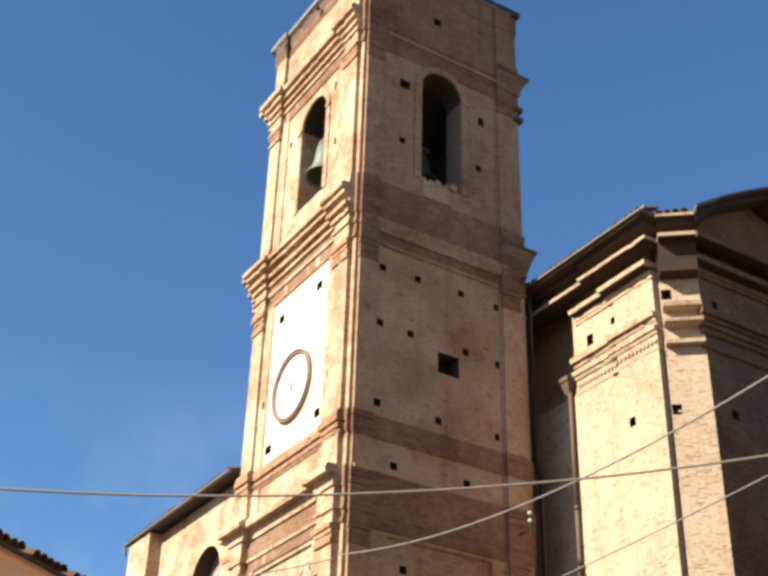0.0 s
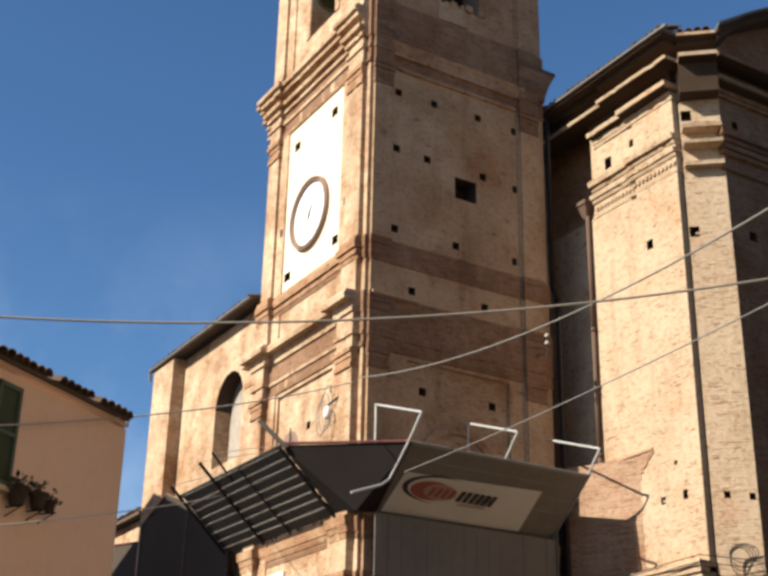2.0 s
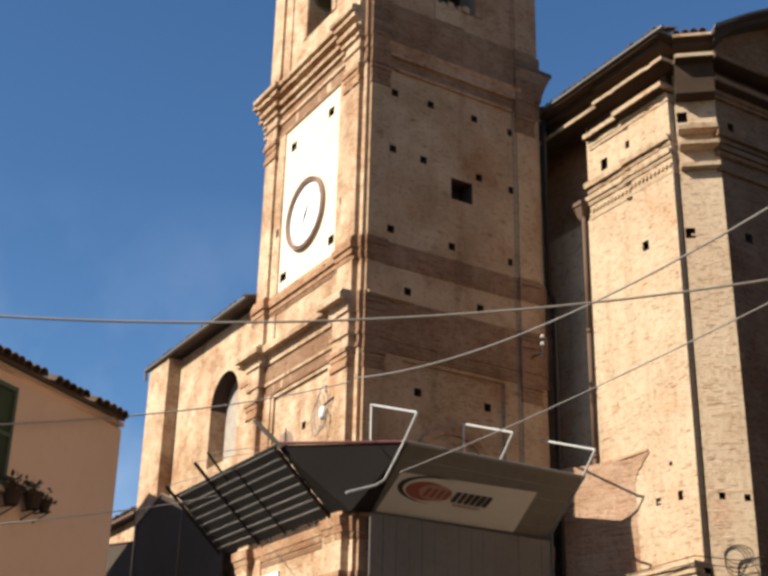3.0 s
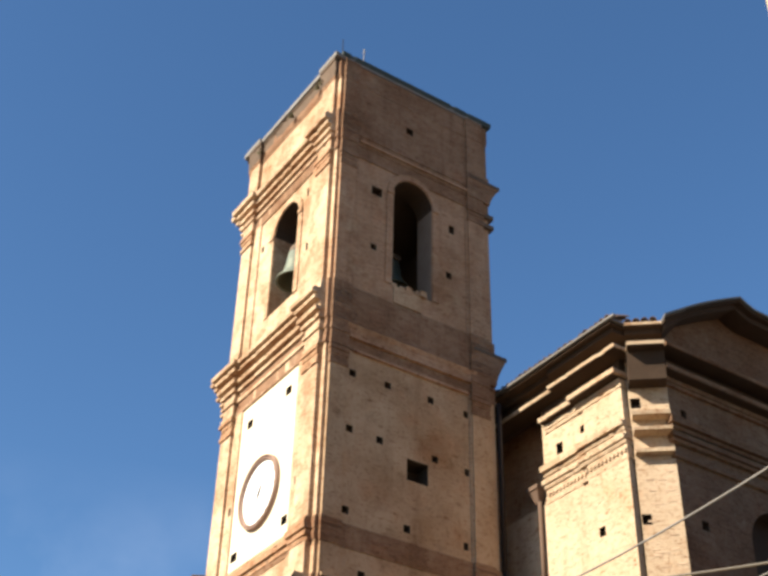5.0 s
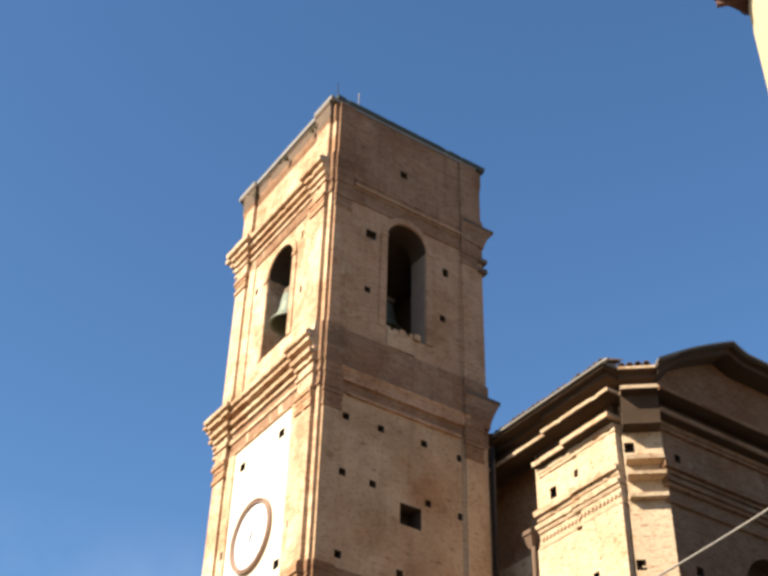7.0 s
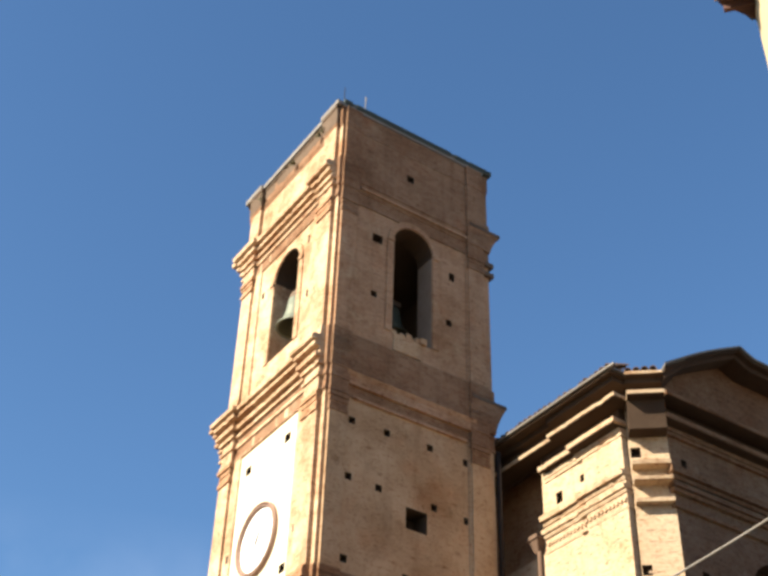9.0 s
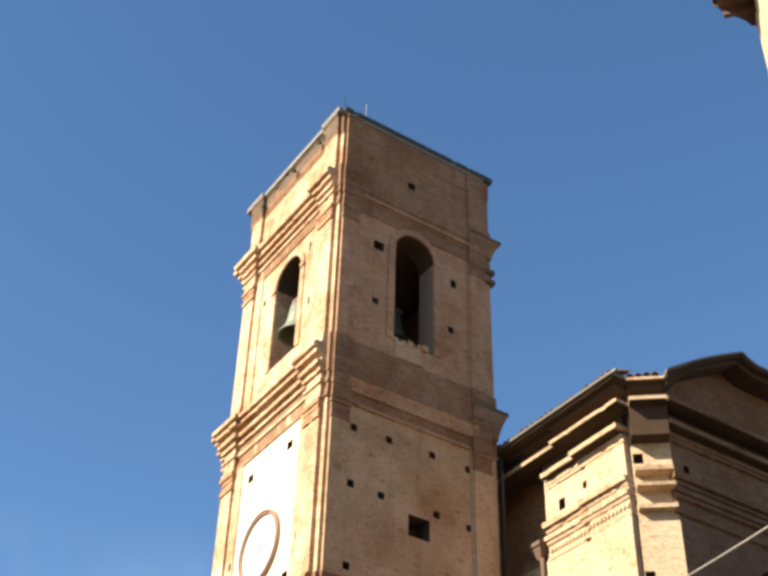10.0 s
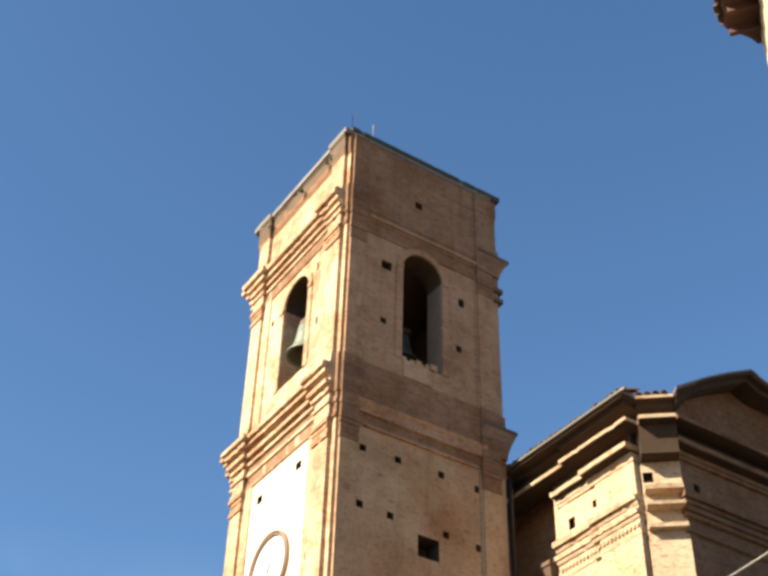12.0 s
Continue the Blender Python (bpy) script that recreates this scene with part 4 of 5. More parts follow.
part("bare_brick_patch", bm, RAW_BRICK, transept)
part("ledge", boxes((AX - 0.05, 21.6, 10.0, AX + 0.1, 24.0, 10.06)), BRICK_PINK, transept)

bm = bmesh.new()
slab(bm, [(20.52, 22.05, 0), (19.66, 23.97, 0), (20.52, 23.97, 0)], (0, 0, 9.93))
part("corner_infill", bm, RAW_BRICK, transept)
spout = thing("downpipe", "brown downpipe with a hopper head on the transept wall", "downpipe")
for za, zb in ((17.0, 13.6), (13.6, 10.2), (10.2, 9.0)):
    bm = bmesh.new()
    rod(bm, (AX - 0.11, 23.42, za), (AX - 0.11, 23.42, zb + 0.02), 0.06, 10)
    rod(bm, (AX - 0.11, 23.42, zb + 0.12), (AX - 0.11, 23.42, zb + 0.02), 0.075, 10)
    part("pipe_length", bm, PIPE, spout, smooth=True)
bm = bmesh.new()
taper(bm, (AX - 0.16, 23.40, AX + 0.05, 23.54), 16.95, (AX - 0.3, 23.28, AX + 0.05, 23.68), 17.3)
box(bm, AX - 0.33, 23.25, 17.3, AX + 0.05, 23.71, 17.42)
part("hopper", bm, PIPE, spout)
# ---------------- ochre house ----------------
house = thing("ochre_house", "ochre plastered house with tiled roof and green shutters", "house")
HD, HN, HC = Vector((0.808, 0.589, 0)), Vector((0.589, -0.808, 0)), Vector((6.47, 18.95, 0))


def hp(u, w, v):
    """A point on the house: u along the wall, w out from it, v up."""
    return HC + HD * u + HN * w + Vector((0, 0, v))


bm = bmesh.new()
wall(bm, -11.0, 0.0, 0.0, 7.42, [(-3.15, 6.5, 1.0, 1.5, 0.25)], lambda u, w, v: hp(u, -w, v))
part("wall", bm, OCHRE, house)
bm = bmesh.new()
slab(bm, [hp(-0.01, -0.03, 0), hp(-0.01, -7, 0), hp(-0.01, -7, 7.41), hp(-0.01, -0.03, 7.41)], -HD * 0.3)
part("end_wall", bm, OCHRE, house)
for v0, v1, w0 in ((7.46, 7.52, 0.05),):
    bm = bmesh.new()
    slab(bm, [hp(-11.0, w0, v0), hp(0.0, w0, v0), hp(0.0, w0, v1), hp(-11.0, w0, v1)], -HN * (w0 + 0.3))
    part("eaves_moulding", bm, OCHRE, house)
bm = bmesh.new()
slab(bm, [hp(-11.2, 0.14, 7.50), hp(-0.12, 0.14, 7.50), hp(-0.12, -5, 9.1), hp(-11.2, -5, 9.1)], (0, 0, 0.06))
part("roof", bm, TILE, house)
tiles(house, hp(-9.0, 0.17, 7.55), hp(-0.2, 0.17, 7.55), -HN + Vector((0, 0, 0.31)), 2, 0.175)
for u in (-3.77, -2.72):
    ua, ub = (u - 0.5, u) if u > -3 else (u - 0.02, u + 0.48)
    bm = bmesh.new()
    for a, b, c, e in ((ua, 5.8, ua + 0.06, 7.24), (ub - 0.06, 5.8, ub, 7.24), (ua, 5.8, ub, 5.87), (ua, 7.17, ub, 7.24), (ua, 6.5, ub, 6.56)):
        slab(bm, [hp(a, 0.09, b), hp(c, 0.09, b), hp(c, 0.09, e), hp(a, 0.09, e)], HN * -0.07)
    sh = part("shutter", bm, SHUTTER, house)
    bm = bmesh.new()
    for k in range(22):
        v = 5.84 + k * 0.062
        slab(bm, [hp(ua + 0.05, 0.03, v), hp(ub - 0.05, 0.03, v), hp(ub - 0.05, 0.075, v + 0.05), hp(ua + 0.05, 0.075, v + 0.05)], HN * -0.012)
    part("louvre_panel", bm, SHUTTER, sh)
bm = bmesh.new()
slab(bm, [hp(-3.7, 0.14, 5.72), hp(-2.55, 0.14, 5.72), hp(-2.55, 0.14, 5.79), hp(-3.7, 0.14, 5.79)], HN * -0.2)
part("window_sill", bm, CREAM, house)

# flower pots on an iron bracket
pot_rnd = random.Random(3)


def plant_pot(u, v, size):
    p = thing("plant_pot", "dark clay pot with dry plant on the house wall", "plant pot", "pots on the house wall")
    c = hp(u, 0.18, v)
    bm = bmesh.new()
    lathe(bm, c, [(0.0, 0.0), (0.09 * size, 0.0), (0.13 * size, 0.2 * size), (0.15 * size, 0.2 * size), (0.15 * size, 0.24 * size), (0.12 * size, 0.22 * size), (0.0, 0.2 * size)], 14)
    part("pot", bm, DARK, p)
    bm = bmesh.new()
    for k in range(38):
        a, e = pot_rnd.uniform(0, 6.28), pot_rnd.uniform(-0.5, 1.2)
        r = pot_rnd.uniform(0.05, 0.22) * size
        q = c + Vector((r * math.cos(a) * math.cos(e), r * math.sin(a) * math.cos(e), 0.24 * size + r * math.sin(e)))
        w = Vector((pot_rnd.uniform(-1, 1), pot_rnd.uniform(-1, 1), pot_rnd.uniform(-1, 1))) * 0.05 * size
        x = Vector((pot_rnd.uniform(-1, 1), pot_rnd.uniform(-1, 1), pot_rnd.uniform(-1, 1))) * 0.05 * size
        bm.faces.new([bm.verts.new(q - w), bm.verts.new(q + x), bm.verts.new(q + w), bm.verts.new(q - x)])
    part("foliage", bm, PLANT, p)
    bm = bmesh.new()
    rod(bm, hp(u, 0.0, v - 0.01), hp(u, 0.3, v - 0.01), 0.012, 6)
    rod(bm, hp(u, 0.0, v - 0.14), hp(u, 0.26, v - 0.02), 0.01, 6)
    part("bracket", bm, BLACK, p)


plant_pot(-2.2, 5.60, 1.0)
plant_pot(-2.66, 5.56, 1.1)
plant_pot(-1.93, 5.62, 0.7)

# ---------------- cream house ----------------
house2 = thing("cream_house", "tall cream plastered house with tiled eaves", "house")
bm = bmesh.new()
slab(bm, [(11.80, 7.63, 0), (5.0, 1.9, 0), (9.0, -9.0, 0), (20.0, -9.0, 0), (20.0, 7.63, 0)], (0, 0, 17.5))
part("wall", bm, CREAM, house2)
bm = bmesh.new()
slab(bm, [(11.85, 7.68, 17.505), (11.19, 7.80, 17.505), (4.62, 2.27, 17.505), (9.0, -9.2, 17.505), (20.2, -9.2, 17.505), (20.2, 7.68, 17.505)], (0, 0, 0.05))
part("eaves_board", bm, EAVES, house2)
bm = bmesh.new()
slab(bm, [(11.85, 7.70, 17.56), (11.17, 7.82, 17.56), (4.60, 2.29, 17.56), (10.0, -2.0, 19.4), (14.5, 3.5, 19.4)], (0, 0, 0.05))
part("roof_slope", bm, TILE, house2)
bm = bmesh.new()
slab(bm, [(11.85, 7.70, 17.562), (14.5, 3.5, 19.4), (10.0, -2.0, 19.4), (9.0, -9.2, 17.562), (20.2, -9.2, 17.562), (20.2, 7.70, 17.562)], (0, 0, 0.05))
part("roof_slope", bm, TILE, house2)
tiles(house2, (11.18, 7.84, 17.64), (6.98, 4.3, 17.64), (0.64, -0.76, 0.36), 1)
for k in range(12):
    o = Vector((11.22 - 0.33 * k, 7.78 - 0.278 * k, 0))
    inn, side = Vector((0.644, -0.765, 0)), Vector((0.03, 0.026, 0))
    bm = bmesh.new()
    slab(bm, [o - side + Vector((0, 0, 17.36)), o + side + Vector((0, 0, 17.36)), o + side + Vector((0, 0, 17.5)), o - side + Vector((0, 0, 17.5))], inn * 0.5)
    part("rafter", bm, EAVES, house2)
tiles(house2, (11.5, 7.70, 17.66), (14.5, 7.70, 17.66), (0, -1, 0.42), 1)

# ---------------- protective fans round the tower ----------------
fan_w = thing("protective_fan", "slanted dark sheet-metal canopy on steel brackets", "canopy", "protective fans")


def fw(u, s, w=0.0):
    """On the west fan: u along the wall, s from the wall (0) to the outer edge (1), w below it."""
    return Vector((13.58 - 1.43 * s - 0.67 * w, u, 8.08 + 1.34 * s - 0.74 * w))


rows = 8
for k in range(rows):
    s0, s1 = k / rows, (k + 1) / rows + 0.03
    bm = bmesh.new()
    slab(bm, [fw(24.75, s0), fw(30.45, s0), fw(30.45, s1, 0.035), fw(24.75, s1, 0.035)], (0.01, 0, 0.02))
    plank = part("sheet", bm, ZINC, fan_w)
    for a, b in ((24.85, 26.9), (26.98, 28.3), (28.4, 30.4)):
        off = pot_rnd.uniform(-0.012, 0.012)
        bm = bmesh.new()
        slab(bm, [fw(a, s1 - 0.035 + off, 0.04), fw(b, s1 - 0.035 + off, 0.04), fw(b, s1 - 0.015 + off, 0.055), fw(a, s1 - 0.015 + off, 0.055)], (-0.012, 0, -0.012))
        part("batten", bm, TUBE, plank, "pale galvanised batten")
for u, over in ((24.72, 0.0), (28.35, 0.32), (26.9, 0.0), (30.5, 0.22)):
    bm = bmesh.new()
    rod(bm, fw(u, -0.02, 0.07), fw(u, 1.0 + over, 0.07), 0.045 if u != 26.9 else 0.03, 8)
    part("bracket", bm, RUSTY, fan_w)
bm = bmesh.new()
rod(bm, fw(27.6, 0.9, 0.05), fw(27.6, 1.35, 0.0), 0.03, 8)
part("bracket", bm, RUSTY, fan_w)
bm = bmesh.new()
rod(bm, fw(24.6, 1.03), fw(30.55, 1.03), 0.04, 8)
part("outer_rail", bm, BLACK, fan_w)
bm = bmesh.new()
for k in range(60):
    u = pot_rnd.uniform(24.8, 28.2)
    q = fw(u, -0.02) + Vector((0.0, 0.0, pot_rnd.uniform(-0.06, 0.1)))
    w = Vector((pot_rnd.uniform(-0.06, 0.06), pot_rnd.uniform(-0.05, 0.05), pot_rnd.uniform(-0.07, 0.07)))
    x = Vector((pot_rnd.uniform(-0.04, 0.04), pot_rnd.uniform(-0.04, 0.04), pot_rnd.uniform(0.0, 0.09)))
    bm.faces.new([bm.verts.new(q - w), bm.verts.new(q + x), bm.verts.new(q + w)])
tagged(part("weeds", bm, PLANT), "dry weeds along the foot of the canopy", "weeds", kind="stuff")

fan_s = thing("protective_fan", "slanted dark boarded canopy with a printed banner below", "canopy", "protective fans")


def fs(u, s, w=0.0):
    """On the south fan, as above."""
    return Vector((u, 23.85 - 1.45 * s - 0.65 * w, 8.05 + 1.25 * s - 0.76 * w))


for k in range(5):
    s0, s1 = k / 5, (k + 1) / 5 - 0.005
    bm = bmesh.new()
    slab(bm, [fs(14.15, s0), fs(19.05, s0), fs(19.05, s1), fs(14.15, s1)], (0, 0.012, 0.025))
    part("board", bm, BOARD, fan_s)
bm = bmesh.new()
slab(bm, [fs(14.2, 0.03, 0.03), fs(18.02, 0.05, 0.03), fs(18.06, 0.68, 0.03), fs(14.33, 0.62, 0.03)], (0, 0.004, 0.008))
banner = part("banner", bm, BANNER, fan_s, "off-white printed banner")


def disc(u, s, ru, rs, w, material, name):
    bm = bmesh.new()
    slab(bm, [fs(u + ru * math.cos(t), s + rs * math.sin(t), w) for t in (2 * math.pi * k / 28 for k in range(28))], (0, 0.002, 0.003))
    part(name, bm, material, banner)


disc(15.32, 0.45, 0.92, 0.195, 0.036, B_DARK, "dark_oval")
disc(15.47, 0.445, 0.92, 0.185, 0.042, BANNER, "pale_oval")
disc(15.18, 0.43, 0.56, 0.135, 0.048, B_RED, "red_oval")
disc(15.42, 0.43, 0.44, 0.115, 0.054, B_PINK, "pink_oval")


def bar(u0, u1, s0, s1, w, material, name):
    bm = bmesh.new()
    k = 0.35
    slab(bm, [fs(u0 - k * s0 * 0.3, s0, w), fs(u1 - k * s0 * 0.3, s0, w), fs(u1 + k * s0 * 0.3, s1, w), fs(u0 + k * s0 * 0.3, s1, w)], (0, 0.002, 0.003))
    part(name, bm, material, banner)


for k in range(4):
    bar(15.14 + k * 0.18, 15.25 + k * 0.18, 0.36, 0.49, 0.060, B_RED, "red_bar")
for k in range(6):
    bar(15.93 + k * 0.175, 16.05 + k * 0.175, 0.345, 0.50, 0.060, B_DARK, "dark_bar")
bar(16.0, 16.75, 0.295, 0.315, 0.060, B_PINK, "pink_bar")
for a, b, r in ((fs(14.0, 1.02), fs(19.1, 1.02), 0.035), (fs(19.1, 1.05), fs(19.1, -0.05), 0.04)):
    bm = bmesh.new()
    rod(bm, a, b, r, 8)
    part("outer_rail", bm, CABLE, fan_s)
# Hidden board added to fill out the canopy's shadow on the transept
bm = bmesh.new()
slab(bm, [(19.07, 22.38, 9.3), (19.07, 23.84, 9.15), (19.07, 23.84, 6.2), (19.07, 23.6, 6.2), (19.07, 23.6, 8.2)], (0.03, 0, 0))
part("shadow_board", bm, BOARD, fan_s)
corner = thing("canopy_corner", "dark board closing the corner between two canopies", "canopy")
bm = bmesh.new()
slab(bm, [(13.6, 24.7, 8.05), (13.6, 23.86, 8.0), (14.13, 23.86, 8.05), fs(14.13, 1.0), fw(24.72, 1.02)], (0.0, 0.0, 0.02))
bmesh.ops.triangulate(bm, faces=bm.faces[:])
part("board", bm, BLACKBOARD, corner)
bm = bmesh.new()
rod(bm, fs(14.13, 1.02) + Vector((0, 0, 0.02)), fw(24.72, 1.05) + Vector((0, 0, 0.02)), 0.035, 8)
part("red_edge", bm, REDDISH, corner)
bm = bmesh.new()
rod(bm, fw(24.6, 0.98), fw(24.75, 1.35) + Vector((-0.05, 0.15, 0.12)), 0.055, 8)
part("timber", bm, PITCH, corner)

# brackets of scaffold tube: up the canopy's slope, past its edge and back to the wall
def tubes(points, r=0.028):
    g = thing("guard_frame", "bent galvanised scaffold tube bracket on the canopy", "scaffold", "guard frames")
    for a, b in zip(points, points[1:]):
        bm = bmesh.new()
        rod(bm, a, b, r, 8)
        part("tube", bm, TUBE, g)
    return g


for x, post in ((14.08, True), (16.68, True), (19.1, False)):
    if x < 15:
        g = tubes([(x, 23.9, 10.58), (x, 21.92, 9.88), fs(x - 0.05, 1.02, 0.02), fs(x - 0.08, 0.75, 0.07), fs(x - 0.1, 0.5, 0.09), (13.7, 22.95, 8.42), (12.93, 22.9, 8.13)])
    else:
        g = tubes([(x, 23.9, 10.58), (x, 21.92, 9.88), (x, 22.33, 9.42), (x, 22.66, 9.17), (x, 23.3, 8.62)])
    if post:
        bm = bmesh.new()
        rod(bm, (x, 23.88, 10.58), (x, 23.88, 9.62), 0.022, 8)
        part("tube", bm, TUBE, g)
        bm = bmesh.new()
        rod(bm, (x, 23.88, 9.64), (x, 22.75, 9.12), 0.022, 8)
        part("tube", bm, TUBE, g)
for u, over in ((28.35, 0.32), (30.5, 0.22), (27.6, 0.35)):
    g = tubes([tuple(fw(u, 1.0 + over, 0.05)), (13.7, u + 0.3, 10.5)], 0.010)

# dark boarding at the foot of the tower's south wall
boarding = thing("boarding", "dark weathered vertical plank boarding below the canopy", "boarding")
for k in range(22):
    x = 14.0 + 0.232 * k
    h = 6.42 + pot_rnd.uniform(-0.04, 0.03)
    y = 23.62 + pot_rnd.uniform(-0.012, 0.012)
    part("plank", boxes((x, y, 0.0, x + 0.222, y + 0.03, h)), PITCH if k % 5 else BOARD, boarding)
# Upper tier added: its dark colour gives the wall below the canopy its shade
for k in range(15):
    x = 14.0 + 0.342 * k
    y = 23.66 + pot_rnd.uniform(-0.012, 0.012)
    part("shade_plank", boxes((x, y, 6.60, x + 0.335, y + 0.03, 8.0)), BOARD, boarding)
bm = bmesh.new()
box(bm, 13.9, 23.56, 6.45, 19.2, 23.7, 6.56)
part("ledger", bm, PITCH, boarding)

# ---------------- cables ----------------
def cable(name, label, p0, p1, heights, r=0.018, material=None):
    """A hanging cable above the line p0-p1; heights: share of the way and height."""
    t = thing(name, label, "cable", "cables over the street")
    cu = bpy.data.curves.new("strand", "CURVE")
    cu.dimensions, cu.bevel_depth, cu.bevel_resolution = "3D", r, 2
    sp = cu.splines.new("POLY")
    ts = np.array([h[0] for h in heights])
    zs = np.array([h[1] for h in heights])
    fit = np.polyfit(ts, zs, 2)
    us = np.linspace(0.0, 1.0, 40)
    sp.points.add(len(us) - 1)
    for q, u in zip(sp.points, us):
        q.co = (p0[0] + (p1[0] - p0[0]) * u, p0[1] + (p1[1] - p0[1]) * u, float(np.polyval(fit, u)), 1)
    ob = bpy.data.objects.new("strand", cu)
    me = bpy.data.meshes.new_from_object(ob)
    me.materials.clear()
    me.materials.append(material or CABLE)
    bpy.data.objects.remove(ob)
    o = new("strand", me)
    o.parent = t


cable("street_cable", "thick grey twisted cable slung across the street", (0, 14.2), (11.79, 7.2), ((0.236, 6.43), (0.33, 6.4), (0.424, 6.42), (0.518, 6.49), (0.613, 6.6), (0.727, 6.83), (0.831, 7.05)), 0.014)
cable("street_cable", "grey cable from the tower corner over the street", (13.55, 23.8), (11.79, 7.3), ((0.0, 11.1), (0.178, 10.41), (0.308, 9.99), (0.44, 9.69), (0.557, 9.5), (0.715, 9.35), (0.821, 9.33)), 0.016)
cable("street_cable", "thin grey cable from the canopy over the street", (13.9, 22.3), (11.79, 7.0), ((0.002, 8.6), (0.185, 8.42), (0.313, 8.3), (0.425, 8.25), (0.5, 8.2), (0.649, 8.12), (0.767, 8.1)), 0.011)
cable("street_cable", "thin pale cable from the ochre house to the tower", (0.8, 14.7), (13.5, 23.9), ((0.25, 6.58), (0.336, 7.02), (0.45, 7.62), (0.542, 8.11), (0.677, 8.94), (0.861, 10.15), (1.097, 11.68)), 0.013, CABLE_PALE)
cable("street_cable", "thin cable over the street to the canopy", (1.44, 9.255), (13.4, 30.3), ((0.121, 4.1), (0.213, 4.66), (0.298, 5.19), (0.364, 5.58), (0.432, 6.02), (0.649, 7.39)), 0.009, CABLE_PALE)

# wires along the transept's foot
for z, sag, n in ((7.15, 0.05, 0), (7.0, 0.08, 1), (6.75, 0.1, 2), (6.45, 0.05, 3), (6.25, 0.09, 4)):
    wire = thing("wall_wire", "dark wire strung along the transept wall", "cable", "wires on the wall")
    bm = bmesh.new()
    pts = [(AX - 0.46 - 0.01 * n, 22.6, z - 0.12), (AX - 0.46, 21.6, z - sag), (AX - 0.47, 20.6, z), (AX - 0.44, 19.93, z + 0.03), (20.95, 19.4, z - sag), (21.3, 19.05, z + 0.04), (22.5, 19.1, z + 0.1), (24.0, 19.2, z)]
    for a, b in zip(pts, pts[1:]):
        rod(bm, a, b, 0.012, 5)
    part("strand", bm, BLACK, wire)
coil = thing("cable_coil", "coils of spare cable hung on the wall", "cable")
for k in range(4):
    bm = bmesh.new()
    c = Vector((20.85 + 0.02 * k, 19.48 - 0.02 * k, 7.05 + 0.06 * k))
    q = [c + bdir * (0.22 + 0.03 * k) * math.cos(t) + Vector((0, 0, (0.3 - 0.03 * k) * math.sin(t))) for t in (2 * math.pi * i / 16 for i in range(17))]
    for a, b in zip(q, q[1:]):
        rod(bm, a, b, 0.012, 5)
    part("loop", bm, BLACK, coil)

# fittings at the tower's corner
coil2 = thing("cable_coil", "loops of dark cable hanging on the tower corner", "cable")
for k in range(3):
    bm = bmesh.new()
    c = Vector((13.5, 25.2 + 0.14 * k, 10.75 - 0.1 * k))
    q = [c + Vector((0, 0.26 * math.cos(t), (0.55 - 0.06 * k) * math.sin(t))) for t in (2 * math.pi * i / 18 for i in range(19))]
    for a, b in zip(q, q[1:]):
        rod(bm, a, b, 0.012, 5)
    part("loop", bm, CABLE, coil2)
lamp = thing("street_lamp", "white wall-mounted street lamp head on the tower corner", "street lamp")
bm = bmesh.new()
lathe(bm, (13.38, 24.95, 10.25), [(0.0, 0.1), (0.07, 0.12), (0.1, 0.2), (0.09, 0.34), (0.04, 0.44), (0.0, 0.44)], 18)
part("shade", bm, WHITE, lamp, smooth=True)
bm = bmesh.new()
rod(bm, (13.38, 24.95, 10.7), (13.6, 24.7, 10.95), 0.025, 6)
part("arm", bm, BLACK, lamp)
dish = thing("satellite_dish", "round rusty satellite dish behind the canopy", "dish")
bm = bmesh.new()
lathe(bm, (13.2, 26.5, 9.95), [(0.0, 0.10), (0.3, 0.06), (0.48, 0.0), (0.46, 0.0), (0.3, 0.05), (0.0, 0.09)], 24, "x")
part("reflector", bm, RIM, dish, smooth=True)
bm = bmesh.new()
rod(bm, (13.25, 26.5, 9.9), (13.72, 26.5, 9.7), 0.02, 6)
rod(bm, (13.2, 26.5, 9.6), (13.2, 26.5, 10.5), 0.02, 6)
part("mount", bm, BLACK, dish)
plaque = thing("wall_plaque", "white enamel plaque with dark emblem on the tower base", "sign")
part("plate", boxes((13.50, 27.1, 5.6, 13.56, 28.35, 7.15)), WHITE, plaque)
part("emblem", boxes((13.49, 27.45, 6.25, 13.499, 28.0, 6.45)), B_DARK, plaque)
part("dark_bar", boxes((13.49, 27.35, 5.95, 13.499, 28.1, 6.05)), B_DARK, plaque)
hook = thing("wall_bracket", "pale iron bracket on the tower's south wall", "bracket")
bm = bmesh.new()
rod(bm, (15.35, 23.9, 6.62), (15.35, 23.55, 6.62), 0.02, 6)
rod(bm, (15.35, 23.55, 6.62), (15.35, 23.55, 6.35), 0.02, 6)
rod(bm, (15.2, 23.55, 6.62), (15.5, 23.55, 6.66), 0.015, 6)
part("arm", bm, TUBE, hook)

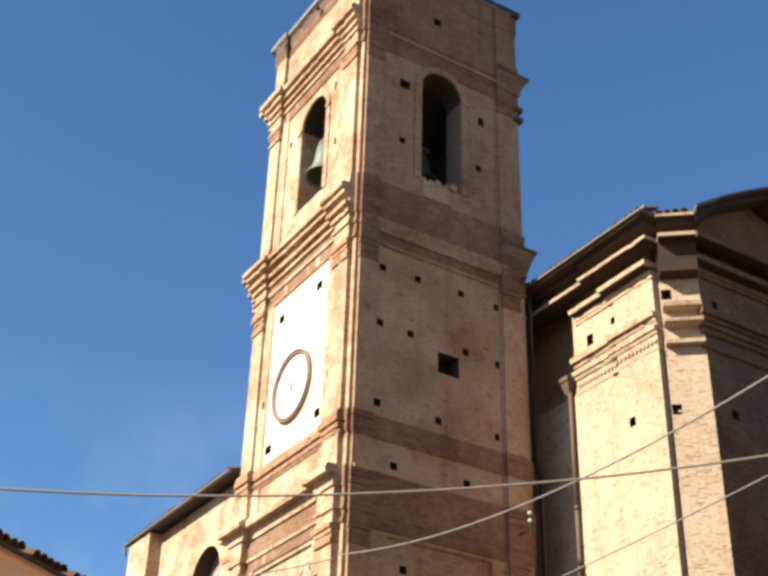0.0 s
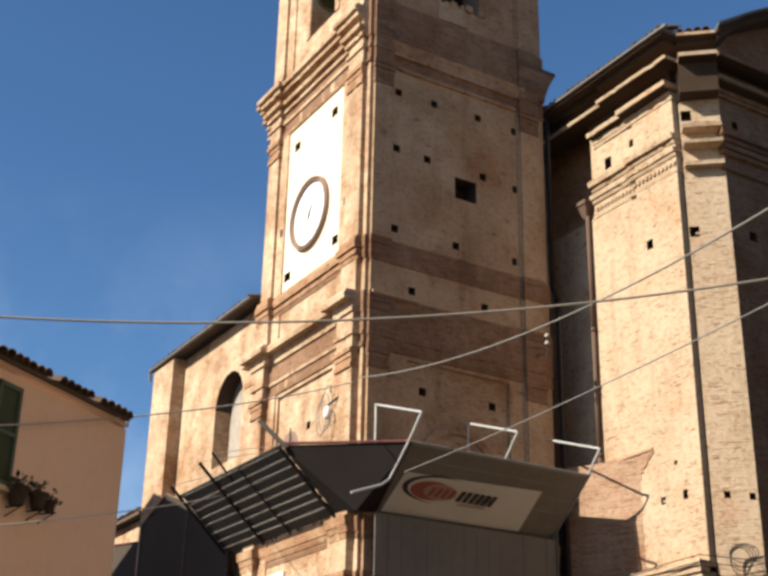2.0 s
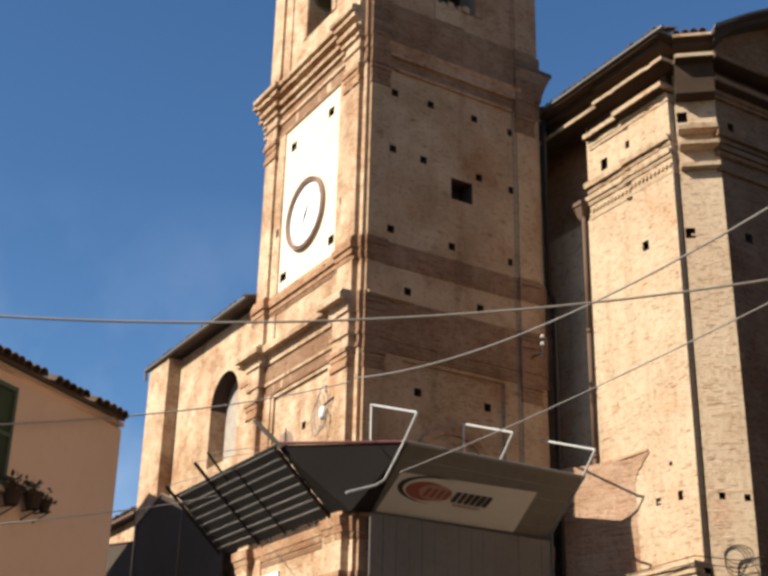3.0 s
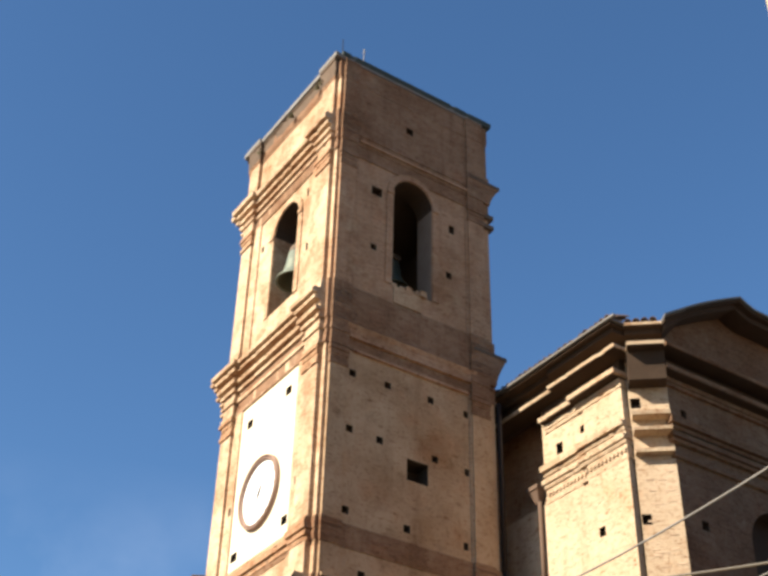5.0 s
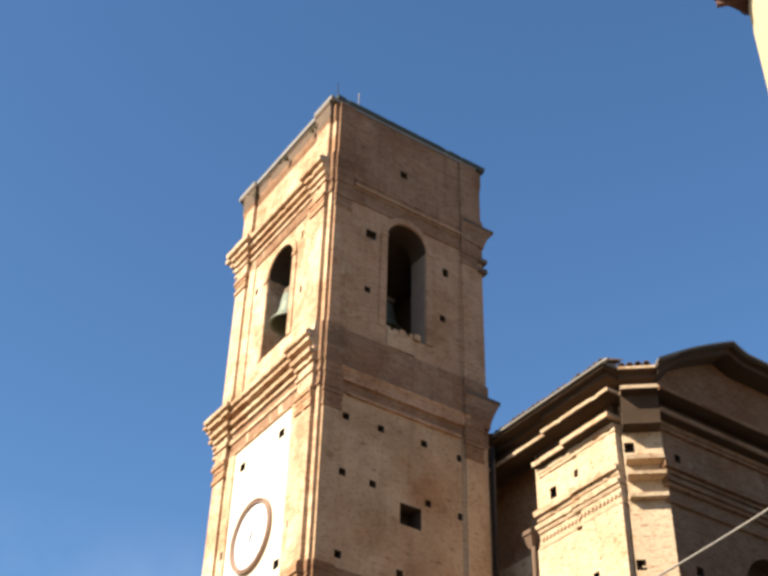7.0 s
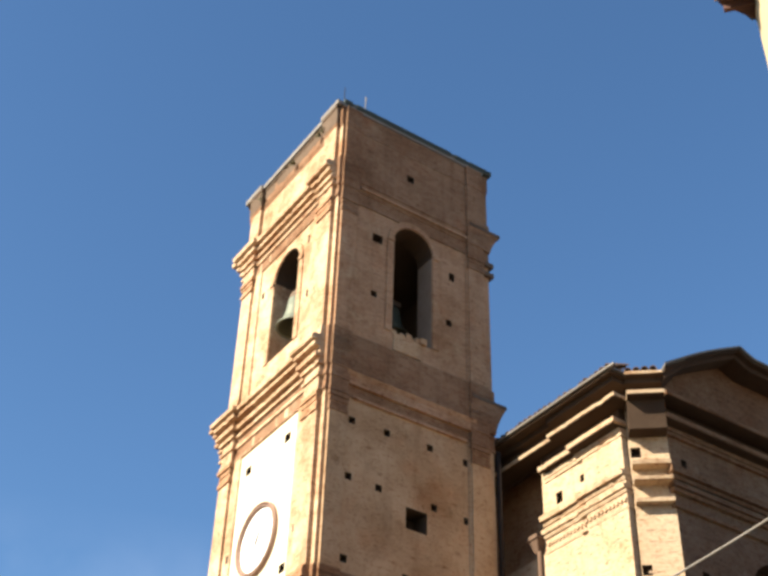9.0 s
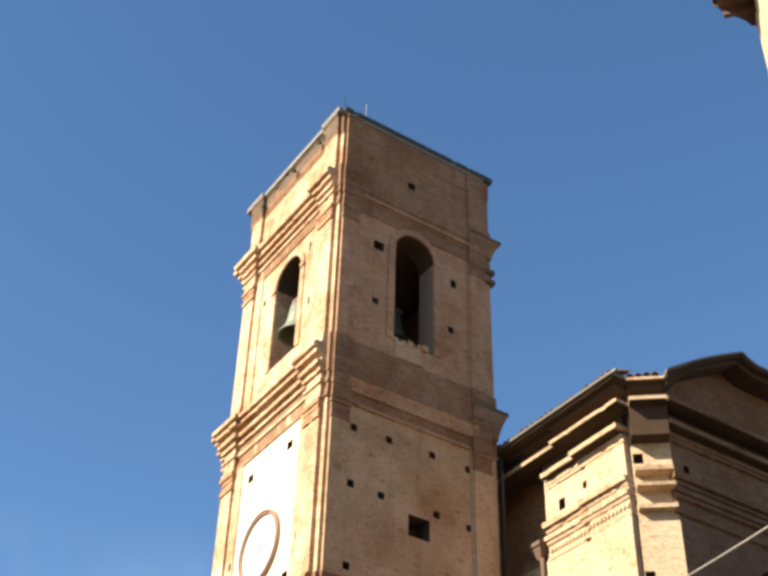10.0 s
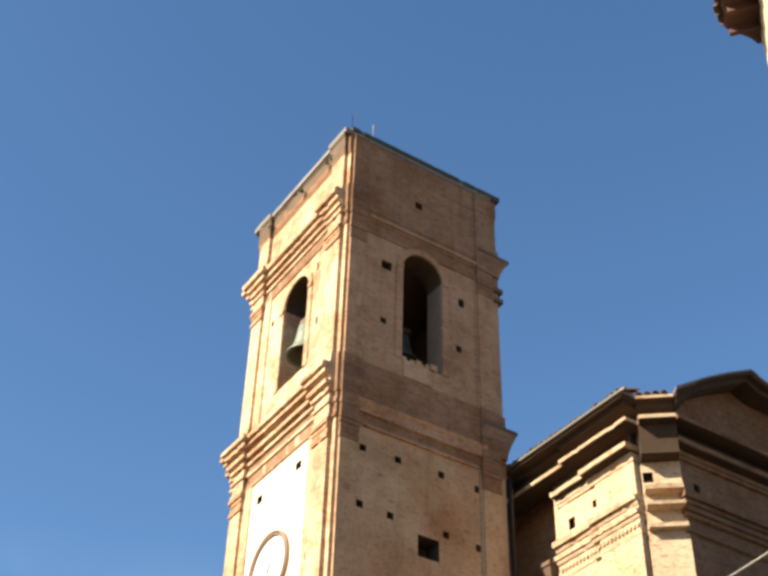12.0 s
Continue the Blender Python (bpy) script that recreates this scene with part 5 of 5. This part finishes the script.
# ---------------- unseen plain houses, added to cut sky light on the south faces ---
closing = thing("unseen_house", "unseen plain plastered houses added to cut sky light from the south", "house", "houses round the square")
part("wall", boxes((-16.0, -16.0, 0, 11.0, -7.0, 15.0)), OCHRE, closing)
closing2 = thing("unseen_house", "unseen plain plastered house added on the square's far side to cut sky light", "house", "houses round the square")
part("wall", boxes((-24.0, -7.0, 0, -14.0, 12.0, 11.0)), OCHRE, closing2)

# Added out of view to block the south-eastern sky from the transept
closing3 = thing("unseen_house", "tall unseen plastered house added to darken the transept's south wall", "house", "houses round the square")
part("wall", boxes((23.0, -6.0, 0, 42.0, 8.5, 18.0)), OCHRE, closing3)

# iron cable bracket with insulators on the tower's south-east pilaster
ins = thing("cable_bracket", "iron bracket with white insulators on the tower", "bracket")
bm = bmesh.new()
rod(bm, (18.85, 23.92, 12.75), (18.85, 23.45, 12.75), 0.02, 6)
rod(bm, (18.85, 23.45, 12.6), (18.85, 23.45, 13.25), 0.016, 6)
part("arm", bm, BLACK, ins)
for z in (12.95, 13.15):
    bm = bmesh.new()
    lathe(bm, (18.85, 23.45, z), [(0.0, 0.0), (0.05, 0.0), (0.06, 0.04), (0.035, 0.08), (0.0, 0.1)], 10)
    part("insulator", bm, CABLE_PALE, ins)

# ---------------- worn bricks that stand out of the transept's walls ----------------
def brick_mesh():
    bm = bmesh.new()
    box(bm, -0.10, -0.010, -0.027, 0.10, 0.03, 0.027)
    bmesh.ops.bevel(bm, geom=[e for e in bm.edges], offset=0.006, segments=1, affect="EDGES")
    me = bpy.data.meshes.new("brick")
    bm.to_mesh(me)
    bm.free()
    me.materials.append(LOOSE_BRICK)
    return me


BRICK_MESH = brick_mesh()
brick_rnd = random.Random(41)
for k in range(180):
    z = 0.075 * round(brick_rnd.uniform(7.3, 16.6) / 0.075)
    on_corner = brick_rnd.random() < 0.45
    if on_corner:
        at = P0 + bdir * brick_rnd.uniform(0.16, blen - 0.16)
        turn = math.degrees(math.atan2(bdir.y, bdir.x))
    else:
        y = 20.2 + 3.0 * brick_rnd.random() ** 1.5
        at = Vector((AX - (0.07 if y < 21.35 else 0.0), y, 0))
        turn = -90.0
    ob = new("brick", BRICK_MESH)
    ob.parent = transept
    ob.matrix_basis = pose(at.x, at.y, z, 0, brick_rnd.uniform(-2, 2), turn + brick_rnd.uniform(-2, 2))
